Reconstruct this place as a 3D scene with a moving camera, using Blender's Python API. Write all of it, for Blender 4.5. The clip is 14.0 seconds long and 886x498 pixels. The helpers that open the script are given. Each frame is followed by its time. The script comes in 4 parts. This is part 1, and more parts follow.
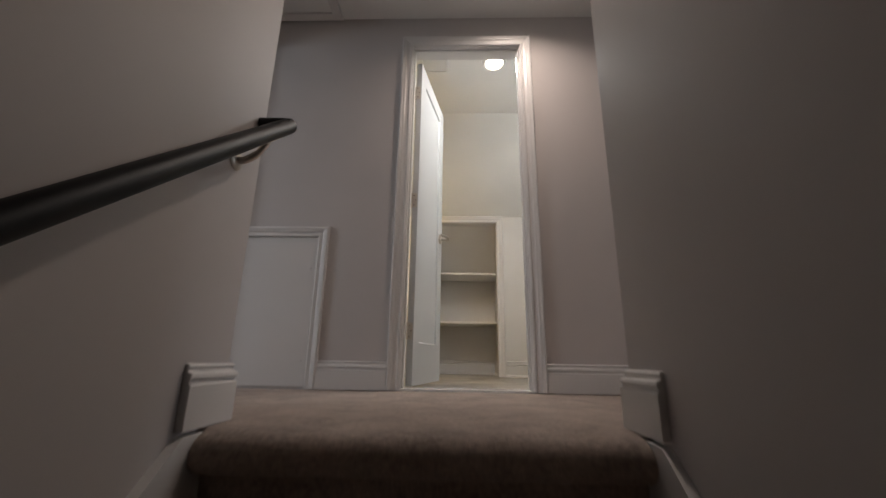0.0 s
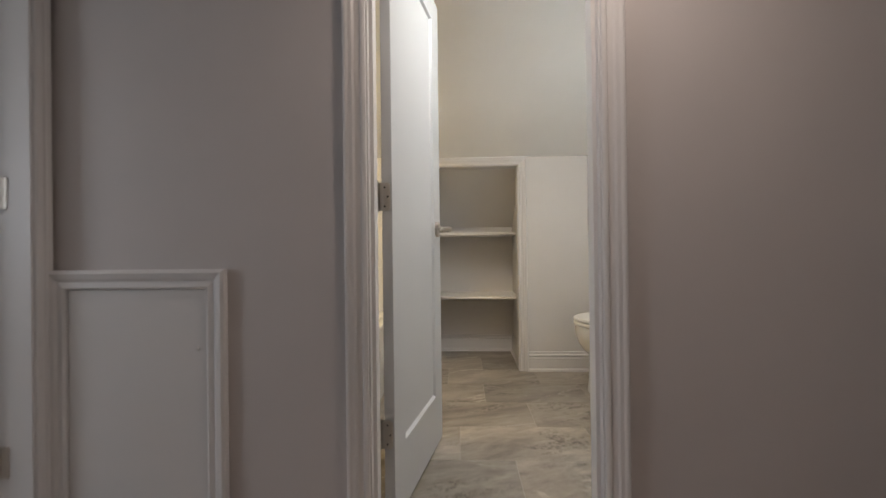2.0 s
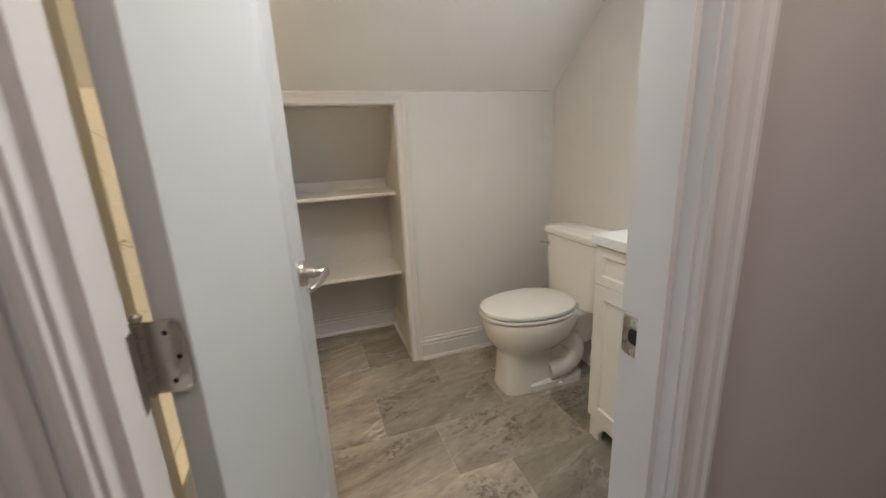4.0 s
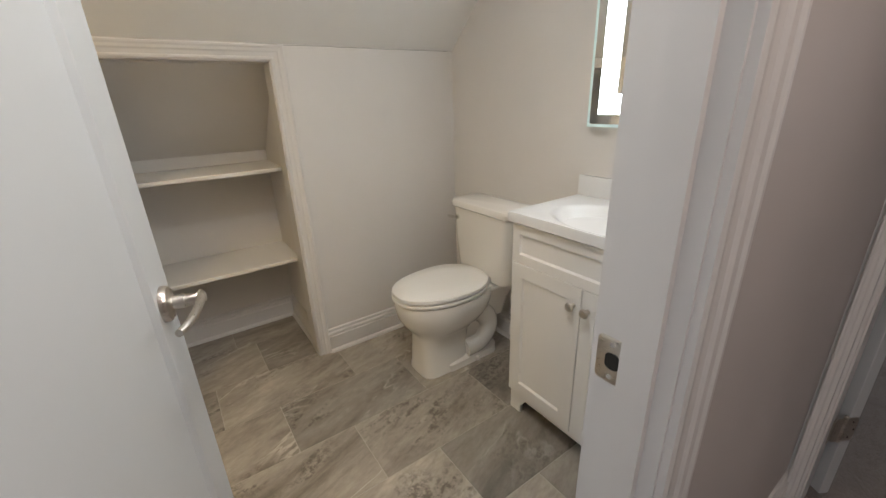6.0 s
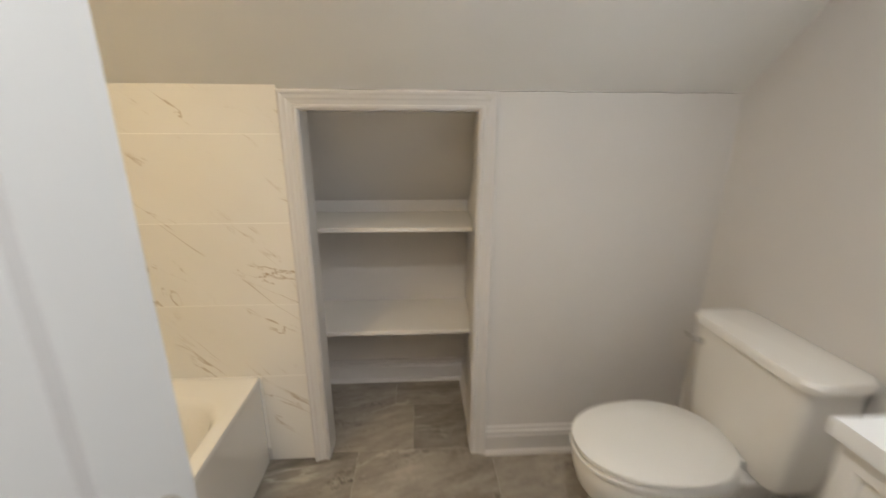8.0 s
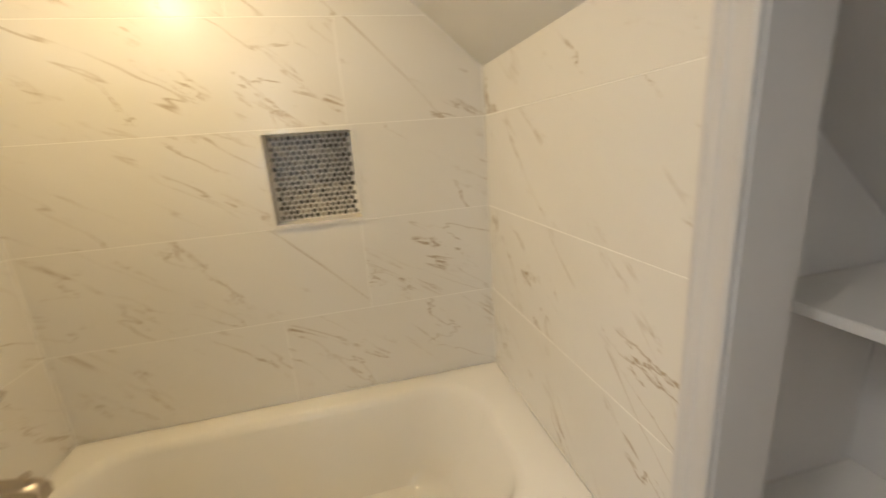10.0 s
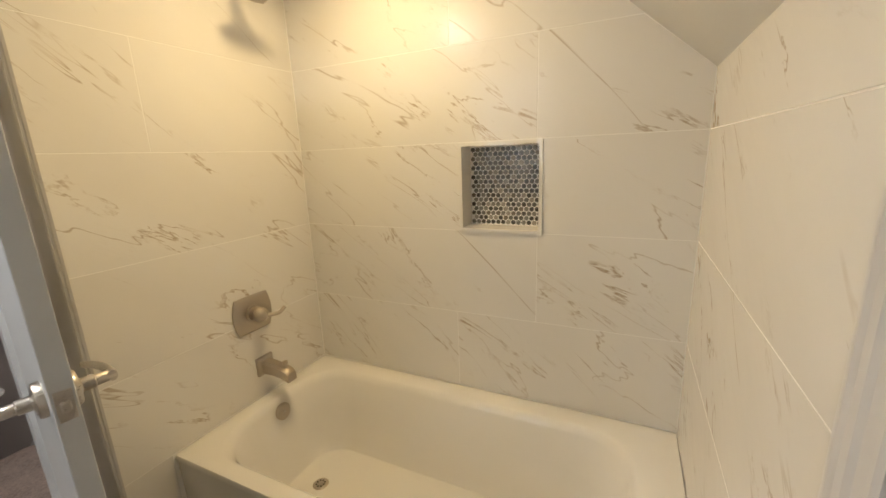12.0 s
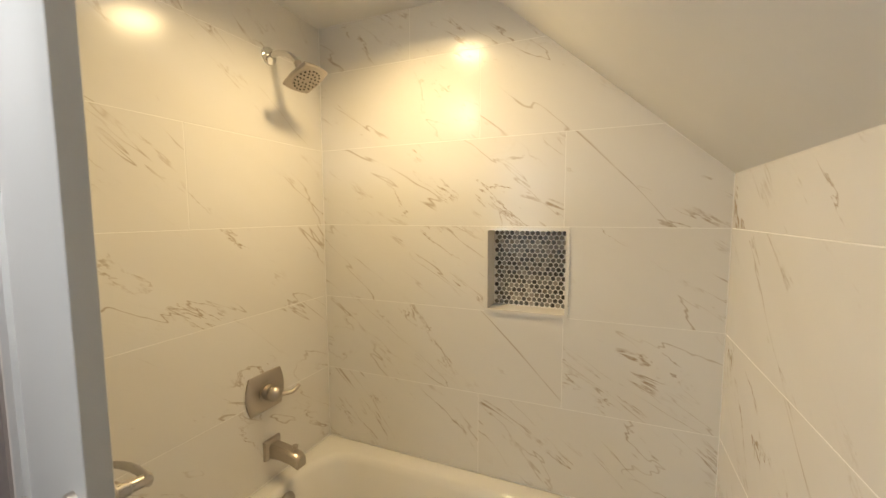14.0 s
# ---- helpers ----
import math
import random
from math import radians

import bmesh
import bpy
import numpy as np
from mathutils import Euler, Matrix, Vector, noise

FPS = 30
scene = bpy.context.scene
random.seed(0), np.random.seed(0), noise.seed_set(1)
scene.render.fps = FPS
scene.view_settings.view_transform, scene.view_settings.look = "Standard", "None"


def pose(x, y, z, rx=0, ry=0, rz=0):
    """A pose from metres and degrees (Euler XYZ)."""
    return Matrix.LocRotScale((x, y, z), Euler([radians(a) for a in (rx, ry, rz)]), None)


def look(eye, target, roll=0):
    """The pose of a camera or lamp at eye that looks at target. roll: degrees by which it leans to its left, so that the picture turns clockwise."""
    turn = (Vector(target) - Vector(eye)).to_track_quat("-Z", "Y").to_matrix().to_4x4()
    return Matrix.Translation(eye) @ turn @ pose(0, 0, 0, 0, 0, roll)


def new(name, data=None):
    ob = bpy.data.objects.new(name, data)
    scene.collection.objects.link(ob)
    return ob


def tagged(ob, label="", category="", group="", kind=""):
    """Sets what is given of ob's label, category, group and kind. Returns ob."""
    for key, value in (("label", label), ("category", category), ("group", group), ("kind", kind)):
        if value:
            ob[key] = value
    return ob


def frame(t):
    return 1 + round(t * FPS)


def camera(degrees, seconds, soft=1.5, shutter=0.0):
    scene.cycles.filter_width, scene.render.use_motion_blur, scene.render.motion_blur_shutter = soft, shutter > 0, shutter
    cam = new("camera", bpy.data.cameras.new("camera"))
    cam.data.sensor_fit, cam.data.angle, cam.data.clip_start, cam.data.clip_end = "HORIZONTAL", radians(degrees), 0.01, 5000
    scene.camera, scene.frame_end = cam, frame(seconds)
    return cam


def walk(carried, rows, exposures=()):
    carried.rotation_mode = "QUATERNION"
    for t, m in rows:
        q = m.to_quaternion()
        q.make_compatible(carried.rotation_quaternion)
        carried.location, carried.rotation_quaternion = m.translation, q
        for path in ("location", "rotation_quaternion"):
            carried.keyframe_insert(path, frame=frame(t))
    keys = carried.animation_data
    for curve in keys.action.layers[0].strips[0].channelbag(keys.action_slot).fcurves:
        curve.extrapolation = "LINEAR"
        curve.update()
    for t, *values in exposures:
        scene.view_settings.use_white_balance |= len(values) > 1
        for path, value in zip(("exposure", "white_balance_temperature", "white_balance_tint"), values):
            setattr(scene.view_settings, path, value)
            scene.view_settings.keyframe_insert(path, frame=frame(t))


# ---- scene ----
cam = camera(96.4, 14.0, shutter=0.5)
PATH = [
    (0, (0.269, 0.165, 0.156), (0.208, 2.092, 0.688), 0.9),
    (0.5, (0.265, 0.402, 0.338), (0.185, 2.344, 0.808), 0.5),
    (1, (0.274, 0.645, 0.493), (0.186, 2.617, 0.818), -0.2),
    (1.5, (0.261, 0.864, 0.696), (0.167, 2.857, 0.821), -0.6),
    (2, (0.263, 1.072, 0.872), (0.176, 3.07, 0.878), -0.7),
    (2.5, (0.224, 1.292, 1.035), (0.198, 3.288, 0.918), -1.0),
    (3, (0.217, 1.495, 1.156), (0.409, 3.468, 0.891), -1.7),
    (3.5, (0.217, 1.672, 1.243), (0.63, 3.587, 0.841), -2.1),
    (4, (0.197, 1.821, 1.261), (0.811, 3.656, 0.753), -2.7),
    (4.2, (0.195, 1.865, 1.255), (0.906, 3.658, 0.724), -3.1),
    (6.3, (0.232, 2.028, 1.317), (1.286, 3.572, 0.605), -2.0),
    (6.5, (0.258, 2.037, 1.331), (1.277, 3.606, 0.625), -1.9),
    (7, (0.325, 2.061, 1.331), (1.132, 3.771, 0.678), -1.1),
    (7.5, (0.388, 2.188, 1.376), (0.899, 4.011, 0.732), -0.3),
    (8, (0.465, 2.478, 1.401), (0.576, 4.393, 0.835), 0.2),
    (8.5, (0.487, 2.768, 1.399), (0.147, 4.683, 0.932), 0.5),
    (9, (0.522, 2.998, 1.307), (-0.513, 4.664, 0.914), 0.1),
    (9.2, (0.514, 3.106, 1.304), (-0.774, 4.577, 0.881), -1.1),
    (11.3, (0.401, 3.709, 1.346), (-1.355, 2.916, 0.809), -3.6),
    (11.5, (0.408, 3.727, 1.355), (-1.334, 2.903, 0.821), -3.5),
    (12, (0.413, 3.746, 1.35), (-1.344, 2.907, 0.892), -2.3),
    (12.5, (0.416, 3.739, 1.383), (-1.361, 2.899, 1.012), -1.8),
    (13, (0.433, 3.718, 1.401), (-1.367, 2.886, 1.142), -1.6),
    (13.5, (0.444, 3.682, 1.414), (-1.371, 2.864, 1.221), -1.0),
    (14, (0.473, 3.615, 1.437), (-1.358, 2.829, 1.262), -0.2),
]
walk(cam, [(t, look(eye, target, roll)) for t, eye, target, roll in PATH])

# ---- world and lights ----
world = bpy.data.worlds.new("sky")
scene.world = world
world.use_nodes = True
wn = world.node_tree
sky = wn.nodes.new("ShaderNodeTexSky")
sky.sky_type, sky.sun_disc = "NISHITA", False
sky.sun_elevation, sky.sun_rotation = radians(38), radians(200)
wn.links.new(sky.outputs["Color"], wn.nodes["Background"].inputs["Color"])
wn.nodes["Background"].inputs["Strength"].default_value = 0.12


def lamp(name, m, kind, power, colour, size, size_y=None, spread=180):
    data = bpy.data.lights.new(name, kind)
    data.energy, data.color = power, colour
    if kind == "AREA":
        data.shape = "RECTANGLE" if size_y else "DISK"
        data.size = size
        data.spread = radians(spread)
        if size_y:
            data.size_y = size_y
    elif kind == "SUN":
        data.angle = radians(size)
    else:
        data.shadow_soft_size = size
    ob = new(name, data)
    ob.matrix_world = m
    return ob


CEIL = 2.215
VANITY_LAMP, TUB_LAMP, LANDING_LAMP = (0.54, 2.57), (-0.52, 2.98), (0.60, 1.78)
lamp("vanity_light", pose(*VANITY_LAMP, CEIL - 0.03), "AREA", 8.8, (1.0, 0.965, 0.925), 0.12, spread=165)
lamp("tub_light", pose(*TUB_LAMP, CEIL - 0.03), "AREA", 6.9, (1.0, 0.725, 0.35), 0.14, spread=154)
lamp("landing_light", pose(*LANDING_LAMP, CEIL - 0.03), "AREA", 6.1, (1.0, 0.83, 0.73), 0.12, spread=150)
lamp("sun", pose(0, 0, 8, 52, 0, 200), "SUN", 2.5, (1.0, 0.94, 0.86), 0.5)
lamp("window_light", pose(-4.42, 0.55, 1.4, 0, -90, 0), "AREA", 38.0, (0.85, 0.91, 1.0), 1.2, 1.0)
lamp("window_light", pose(5.44, 2.03, 1.3, 0, 90, 0), "AREA", 20.0, (0.80, 0.88, 1.0), 1.2, 1.0)


# ---- materials ----
def material(name, colour, rough=0.5, metal=0.0, coat=0.0):
    m = bpy.data.materials.new(name)
    m.use_nodes = True
    b = m.node_tree.nodes["Principled BSDF"]
    b.inputs["Base Color"].default_value = (*colour, 1)
    b.inputs["Roughness"].default_value = rough
    b.inputs["Metallic"].default_value = metal
    b.inputs["Coat Weight"].default_value = coat
    return m, m.node_tree, b


def node(nt, kind, **values):
    n = nt.nodes.new(kind)
    for key, v in values.items():
        n.inputs[key.replace("_", " ")].default_value = v
    return n


def ramp(nt, source, stops):
    r = nt.nodes.new("ShaderNodeValToRGB")
    e = r.color_ramp.elements
    while len(e) < len(stops):
        e.new(0.5)
    for el, (p, c) in zip(e, stops):
        el.position, el.color = p, (*c, 1) if len(c) == 3 else c
    nt.links.new(source, r.inputs[0])
    return r.outputs[0]


def bump(nt, b, source, strength, distance):
    n = node(nt, "ShaderNodeBump", Strength=strength, Distance=distance)
    nt.links.new(source, n.inputs["Height"])
    nt.links.new(n.outputs[0], b.inputs["Normal"])


def coords(nt, scale=(1, 1, 1), spread=0.0, turn=(0, 0, 0)):
    """Object coordinates, scaled and turned; spread shifts each object by chance."""
    tc = nt.nodes.new("ShaderNodeTexCoord")
    mp = nt.nodes.new("ShaderNodeMapping")
    mp.inputs["Scale"].default_value = scale
    mp.inputs["Rotation"].default_value = [radians(a) for a in turn]
    if spread:
        info = nt.nodes.new("ShaderNodeObjectInfo")
        mul = nt.nodes.new("ShaderNodeVectorMath")
        mul.operation = "MULTIPLY_ADD"
        comb = nt.nodes.new("ShaderNodeCombineXYZ")
        for k in range(3):
            nt.links.new(info.outputs["Random"], comb.inputs[k])
        nt.links.new(comb.outputs[0], mul.inputs[0])
        mul.inputs[1].default_value = (spread, spread * 1.7, spread * 2.3)
        nt.links.new(tc.outputs["Object"], mul.inputs[2])
        nt.links.new(mul.outputs[0], mp.inputs["Vector"])
    else:
        nt.links.new(tc.outputs["Object"], mp.inputs["Vector"])
    return mp.outputs[0]


def noise_tex(nt, vec, scale, detail=3.0, rough=0.5, distortion=0.0):
    n = node(nt, "ShaderNodeTexNoise", Scale=scale, Detail=detail, Roughness=rough, Distortion=distortion)
    nt.links.new(vec, n.inputs["Vector"])
    return n.outputs["Fac"]


def paint(name, colour, rough=0.55, grain=0.05, var=0.03):
    """Rolled wall paint: faint roller stipple and broad, slight change of tone."""
    m, nt, b = material(name, colour, rough)
    v = coords(nt)
    lo = [c * (1 - var) for c in colour]
    hi = [min(1, c * (1 + var)) for c in colour]
    nt.links.new(ramp(nt, noise_tex(nt, v, 2.2, 4), [(0.3, lo), (0.7, hi)]), b.inputs["Base Color"])
    bump(nt, b, noise_tex(nt, v, 260, 2), grain, 0.002)
    return m


WALL = paint("wall_paint", (0.54, 0.505, 0.49), 0.6)
BATH_WALL = paint("bathroom_paint", (0.69, 0.665, 0.64), 0.6)
CEILING = paint("ceiling_paint", (0.80, 0.79, 0.765), 0.8)
TRIM = paint("trim_paint", (0.67, 0.65, 0.635), 0.32, 0.03, 0.02)
DOORS = paint("door_paint", (0.55, 0.565, 0.575), 0.38, 0.04, 0.015)
CABINET = paint("cabinet_paint", (0.76, 0.75, 0.73), 0.35, 0.02, 0.015)
SHELF = paint("shelf_paint", (0.80, 0.775, 0.73), 0.5, 0.04, 0.03)


def nickel(name, colour, rough):
    m, nt, b = material(name, colour, rough, 1.0)
    v = coords(nt, (1, 1, 12))
    nt.links.new(ramp(nt, noise_tex(nt, v, 90, 2), [(0.2, (rough * 0.8,) * 3), (0.8, (rough * 1.25,) * 3)]), b.inputs["Roughness"])
    return m


NICKEL = nickel("satin_nickel", (0.60, 0.56, 0.51), 0.3)
CHROME = nickel("chrome", (0.78, 0.77, 0.75), 0.12)
BRONZE = nickel("brushed_nickel", (0.50, 0.45, 0.39), 0.33)
BLACK, _nt, _b = material("black_lacquer", (0.006, 0.006, 0.006), 0.5)
_b.inputs["Specular IOR Level"].default_value = 0.2
bump(_nt, _b, noise_tex(_nt, coords(_nt, (3, 0.4, 3)), 60, 3), 0.05, 0.001)
# near-black for screws and nozzles; also colours in the shade inside openings
DARK, _, _ = material("near_black", (0.02, 0.018, 0.015), 0.9)
PORCELAIN, _, _b = material("porcelain", (0.80, 0.78, 0.74), 0.12, 0.0, 0.3)
ACRYLIC, _, _b = material("tub_enamel", (0.82, 0.80, 0.76), 0.08, 0.0, 0.3)
BASIN, _, _b = material("cultured_marble", (0.74, 0.745, 0.745), 0.26, 0.0, 0.3)
SEAT, _, _ = material("toilet_seat", (0.80, 0.79, 0.76), 0.3)
MIRROR, _, _ = material("mirror", (0.85, 0.87, 0.86), 0.02, 1.0)
GLASS, _, _gb = material("glass", (0.95, 0.98, 0.98), 0.02)
_gb.inputs["Transmission Weight"].default_value = 1.0
# faint emission stands in for LED light caught in the mirror's rim
EDGE_GLOW, _, _eb = material("glowing_glass_edge", (0.62, 0.80, 0.80), 0.25)
_eb.inputs["Emission Color"].default_value = (0.80, 0.95, 0.96, 1)
_eb.inputs["Emission Strength"].default_value = 0.18
PLASTIC, _, _ = material("white_plastic", (0.78, 0.78, 0.76), 0.4)


def glow(name, colour, strength):
    m, nt, b = material(name, (0.9, 0.9, 0.9), 0.5)
    b.inputs["Emission Color"].default_value = (*colour, 1)
    b.inputs["Emission Strength"].default_value = strength
    return m


LED = glow("mirror_led", (0.90, 0.96, 1.0), 8.5)
LAMP_GLOW = glow("lamp_diffuser", (1.0, 0.9, 0.75), 8.0)


def carpet_material(name, dark, light):
    m, nt, b = material(name, light, 0.95)
    v = coords(nt)
    fine = noise_tex(nt, v, 75, 6, 0.8)
    broad = noise_tex(nt, v, 7, 4, 0.6, 0.6)
    mix = nt.nodes.new("ShaderNodeMath")
    mix.operation = "MULTIPLY_ADD"
    nt.links.new(broad, mix.inputs[0])
    mix.inputs[1].default_value = 0.45
    half = nt.nodes.new("ShaderNodeMath")
    half.operation = "MULTIPLY"
    half.inputs[1].default_value = 0.85
    nt.links.new(fine, half.inputs[0])
    nt.links.new(half.outputs[0], mix.inputs[2])
    nt.links.new(ramp(nt, mix.outputs[0], [(0.44, dark), (0.80, light)]), b.inputs["Base Color"])
    bump(nt, b, fine, 1.0, 0.012)
    b.inputs["Sheen Weight"].default_value = 0.25
    return m


CARPET = carpet_material("beige_carpet", (0.20, 0.145, 0.110), (0.62, 0.49, 0.41))
# one bedroom carpet twice: west room's daylight, east room's dimness in the colour
CARPET_LIT = carpet_material("bedroom_carpet_lit", (0.30, 0.245, 0.205), (0.56, 0.47, 0.41))
CARPET_SHADED = carpet_material("bedroom_carpet_shaded", (0.17, 0.135, 0.115), (0.34, 0.28, 0.245))


def marble_tile(name, hand=-1.0):
    """Ivory porcelain with broken brown-grey veins that lean down along the tile."""
    m, nt, b = material(name, (0.80, 0.77, 0.72), 0.16)
    v = coords(nt, (1, 1, 1), 3.0)
    # u runs along the tile (x or y), w is height: veins fall along u
    sep = nt.nodes.new("ShaderNodeSeparateXYZ")
    nt.links.new(v, sep.inputs[0])
    add = nt.nodes.new("ShaderNodeMath")
    add.operation = "MULTIPLY_ADD"
    nt.links.new(sep.outputs[0], add.inputs[0])
    add.inputs[1].default_value = hand
    nt.links.new(sep.outputs[1], add.inputs[2])
    comb = nt.nodes.new("ShaderNodeCombineXYZ")
    nt.links.new(add.outputs[0], comb.inputs[0])
    nt.links.new(sep.outputs[2], comb.inputs[1])
    mp = nt.nodes.new("ShaderNodeMapping")
    rot = nt.nodes.new("ShaderNodeMapping")
    rot.inputs["Rotation"].default_value = (0, 0, radians(36))
    nt.links.new(comb.outputs[0], rot.inputs["Vector"])
    mp.inputs["Scale"].default_value = (0.31, 1.5, 1)
    nt.links.new(rot.outputs[0], mp.inputs["Vector"])
    def times(p, q):
        n = nt.nodes.new("ShaderNodeMath")
        n.operation = "MULTIPLY"
        nt.links.new(p, n.inputs[0])
        nt.links.new(q, n.inputs[1])
        return n.outputs[0]
    vein = noise_tex(nt, mp.outputs[0], 2.7, 7, 0.64, 0.6)
    line = ramp(nt, vein, [(0.4930, (0, 0, 0)), (0.4975, (1, 1, 1)), (0.5015, (1, 1, 1)), (0.5060, (0, 0, 0))])
    mask = ramp(nt, noise_tex(nt, rot.outputs[0], 4.2, 4, 0.62), [(0.465, (0, 0, 0)), (0.545, (1, 1, 1))])
    big = ramp(nt, noise_tex(nt, rot.outputs[0], 3.3, 3, 0.55), [(0.45, (0.05, 0.05, 0.05)), (0.57, (1, 1, 1))])
    hair_n = noise_tex(nt, mp.outputs[0], 1.7, 5, 0.55, 0.5)
    hair = ramp(nt, hair_n, [(0.4962, (0, 0, 0)), (0.5, (0.8, 0.8, 0.8)), (0.5038, (0, 0, 0))])
    bold = times(times(line, mask), big)
    fine = times(hair, ramp(nt, noise_tex(nt, rot.outputs[0], 5.0, 3), [(0.42, (0, 0, 0)), (0.58, (1, 1, 1))]))
    m2 = nt.nodes.new("ShaderNodeMath")
    m2.operation = "MAXIMUM"
    nt.links.new(bold, m2.inputs[0])
    nt.links.new(fine, m2.inputs[1])
    base = ramp(nt, noise_tex(nt, mp.outputs[0], 1.5, 4), [(0.3, (0.78, 0.75, 0.70)), (0.7, (0.83, 0.81, 0.77))])
    mix = nt.nodes.new("ShaderNodeMix")
    mix.data_type = "RGBA"
    nt.links.new(m2.outputs[0], mix.inputs["Factor"])
    nt.links.new(base, mix.inputs["A"])
    mix.inputs["B"].default_value = (0.43, 0.335, 0.235, 1)
    nt.links.new(mix.outputs["Result"], b.inputs["Base Color"])
    nt.links.new(ramp(nt, noise_tex(nt, mp.outputs[0], 30, 2), [(0.3, (0.19,) * 3), (0.7, (0.22,) * 3)]), b.inputs["Roughness"])
    return m


MARBLE = marble_tile("marble_tile")
MARBLE_KNEE = marble_tile("marble_tile_knee", 1.0)
GROUT, _nt, _b = material("grout", (0.90, 0.88, 0.84), 0.6)
bump(_nt, _b, noise_tex(_nt, coords(_nt), 300, 2), 0.3, 0.001)


def mixed(nt, fac, a, b, blend="MIX"):
    """A colour mix; fac, a and b are sockets, numbers or colours."""
    n = nt.nodes.new("ShaderNodeMix")
    n.data_type, n.blend_type = "RGBA", blend
    for key, v in (("Factor", fac), ("A", a), ("B", b)):
        if isinstance(v, float):
            n.inputs[key].default_value = v
        elif isinstance(v, tuple):
            n.inputs[key].default_value = (*v, 1)
        else:
            nt.links.new(v, n.inputs[key])
    return n.outputs["Result"]


def product(nt, p, q):
    n = nt.nodes.new("ShaderNodeMath")
    n.operation = "MULTIPLY"
    nt.links.new(p, n.inputs[0])
    nt.links.new(q, n.inputs[1])
    return n.outputs[0]


def stone_tile(name):
    """Grey-brown stone look: cloudy streaks along the tile, crumbly dark bands, a few pale veins."""
    m, nt, b = material(name, (0.3, 0.28, 0.25), 0.34)
    rot = coords(nt, (1, 1, 1), 5.0, (0, 0, -19))
    mp = nt.nodes.new("ShaderNodeMapping")
    mp.inputs["Scale"].default_value = (0.46, 1.3, 1)
    nt.links.new(rot, mp.inputs["Vector"])
    v = mp.outputs[0]
    cloud = noise_tex(nt, v, 3.6, 8, 0.62, 0.5)
    fine = noise_tex(nt, v, 26, 6, 0.7, 0.3)
    grit = noise_tex(nt, rot, 46, 5, 0.7)
    col = ramp(nt, cloud, [(0.34, (0.185, 0.165, 0.14)), (0.47, (0.315, 0.285, 0.245)), (0.55, (0.35, 0.32, 0.278)), (0.68, (0.45, 0.415, 0.36))])
    col = mixed(nt, 1.0, col, ramp(nt, fine, [(0.32, (0.78, 0.77, 0.76)), (0.66, (1.12, 1.12, 1.12))]), "MULTIPLY")
    band = ramp(nt, noise_tex(nt, v, 2.7, 5, 0.58, 0.35), [(0.455, (0, 0, 0)), (0.492, (1, 1, 1)), (0.508, (1, 1, 1)), (0.535, (0, 0, 0))])
    crumb = ramp(nt, grit, [(0.44, (0, 0, 0)), (0.58, (0.85, 0.85, 0.85))])
    where = ramp(nt, noise_tex(nt, rot, 2.6, 2), [(0.44, (0, 0, 0)), (0.58, (1, 1, 1))])
    col = mixed(nt, product(nt, product(nt, band, crumb), where), col, (0.105, 0.09, 0.075))
    pale = ramp(nt, noise_tex(nt, v, 2.1, 6, 0.55, 0.45), [(0.488, (0, 0, 0)), (0.5, (0.75, 0.75, 0.75)), (0.511, (0, 0, 0))])
    patch = ramp(nt, noise_tex(nt, rot, 4.1, 3), [(0.47, (0, 0, 0)), (0.6, (1, 1, 1))])
    col = mixed(nt, product(nt, pale, patch), col, (0.58, 0.55, 0.49))
    info = nt.nodes.new("ShaderNodeObjectInfo")
    tone = ramp(nt, info.outputs["Random"], [(0.0, (0.72, 0.72, 0.72)), (0.45, (0.98, 0.98, 0.98)), (1.0, (1.2, 1.18, 1.15))])
    col = mixed(nt, 1.0, col, tone, "MULTIPLY")
    nt.links.new(col, b.inputs["Base Color"])
    nt.links.new(ramp(nt, fine, [(0.3, (0.30,) * 3), (0.7, (0.46,) * 3)]), b.inputs["Roughness"])
    bump(nt, b, fine, 0.12, 0.002)
    return m


STONE = stone_tile("grey_stone_tile")
FLOOR_GROUT, _, _ = material("floor_grout", (0.50, 0.47, 0.41), 0.9)


def threshold_marble(name):
    m, nt, b = material(name, (0.78, 0.77, 0.75), 0.2)
    v = coords(nt, (1, 2, 1), 0.0, (0, 0, 30))
    nt.links.new(ramp(nt, noise_tex(nt, v, 9, 6, 0.65, 1.5), [(0.4, (0.80, 0.79, 0.77)), (0.53, (0.66, 0.64, 0.61)), (0.6, (0.80, 0.79, 0.77))]), b.inputs["Base Color"])
    return m


SILL_MARBLE = threshold_marble("white_marble")


def penny_material(name):
    m, nt, b = material(name, (0.2, 0.2, 0.2), 0.08)
    info = nt.nodes.new("ShaderNodeObjectInfo")
    r = nt.nodes.new("ShaderNodeValToRGB")
    r.color_ramp.interpolation = "CONSTANT"
    e = r.color_ramp.elements
    cols = [(0.060, 0.056, 0.051), (0.24, 0.225, 0.20), (0.10, 0.093, 0.082), (0.38, 0.35, 0.30), (0.16, 0.153, 0.14), (0.19, 0.16, 0.125)]
    while len(e) < len(cols):
        e.new(0.5)
    for k, c in enumerate(cols):
        e[k].position, e[k].color = (0.0, 0.26, 0.44, 0.62, 0.76, 0.92)[k], (*c, 1)
    nt.links.new(info.outputs["Random"], r.inputs[0])
    nt.links.new(r.outputs[0], b.inputs["Base Color"])
    return m


PENNY = penny_material("penny_glass")


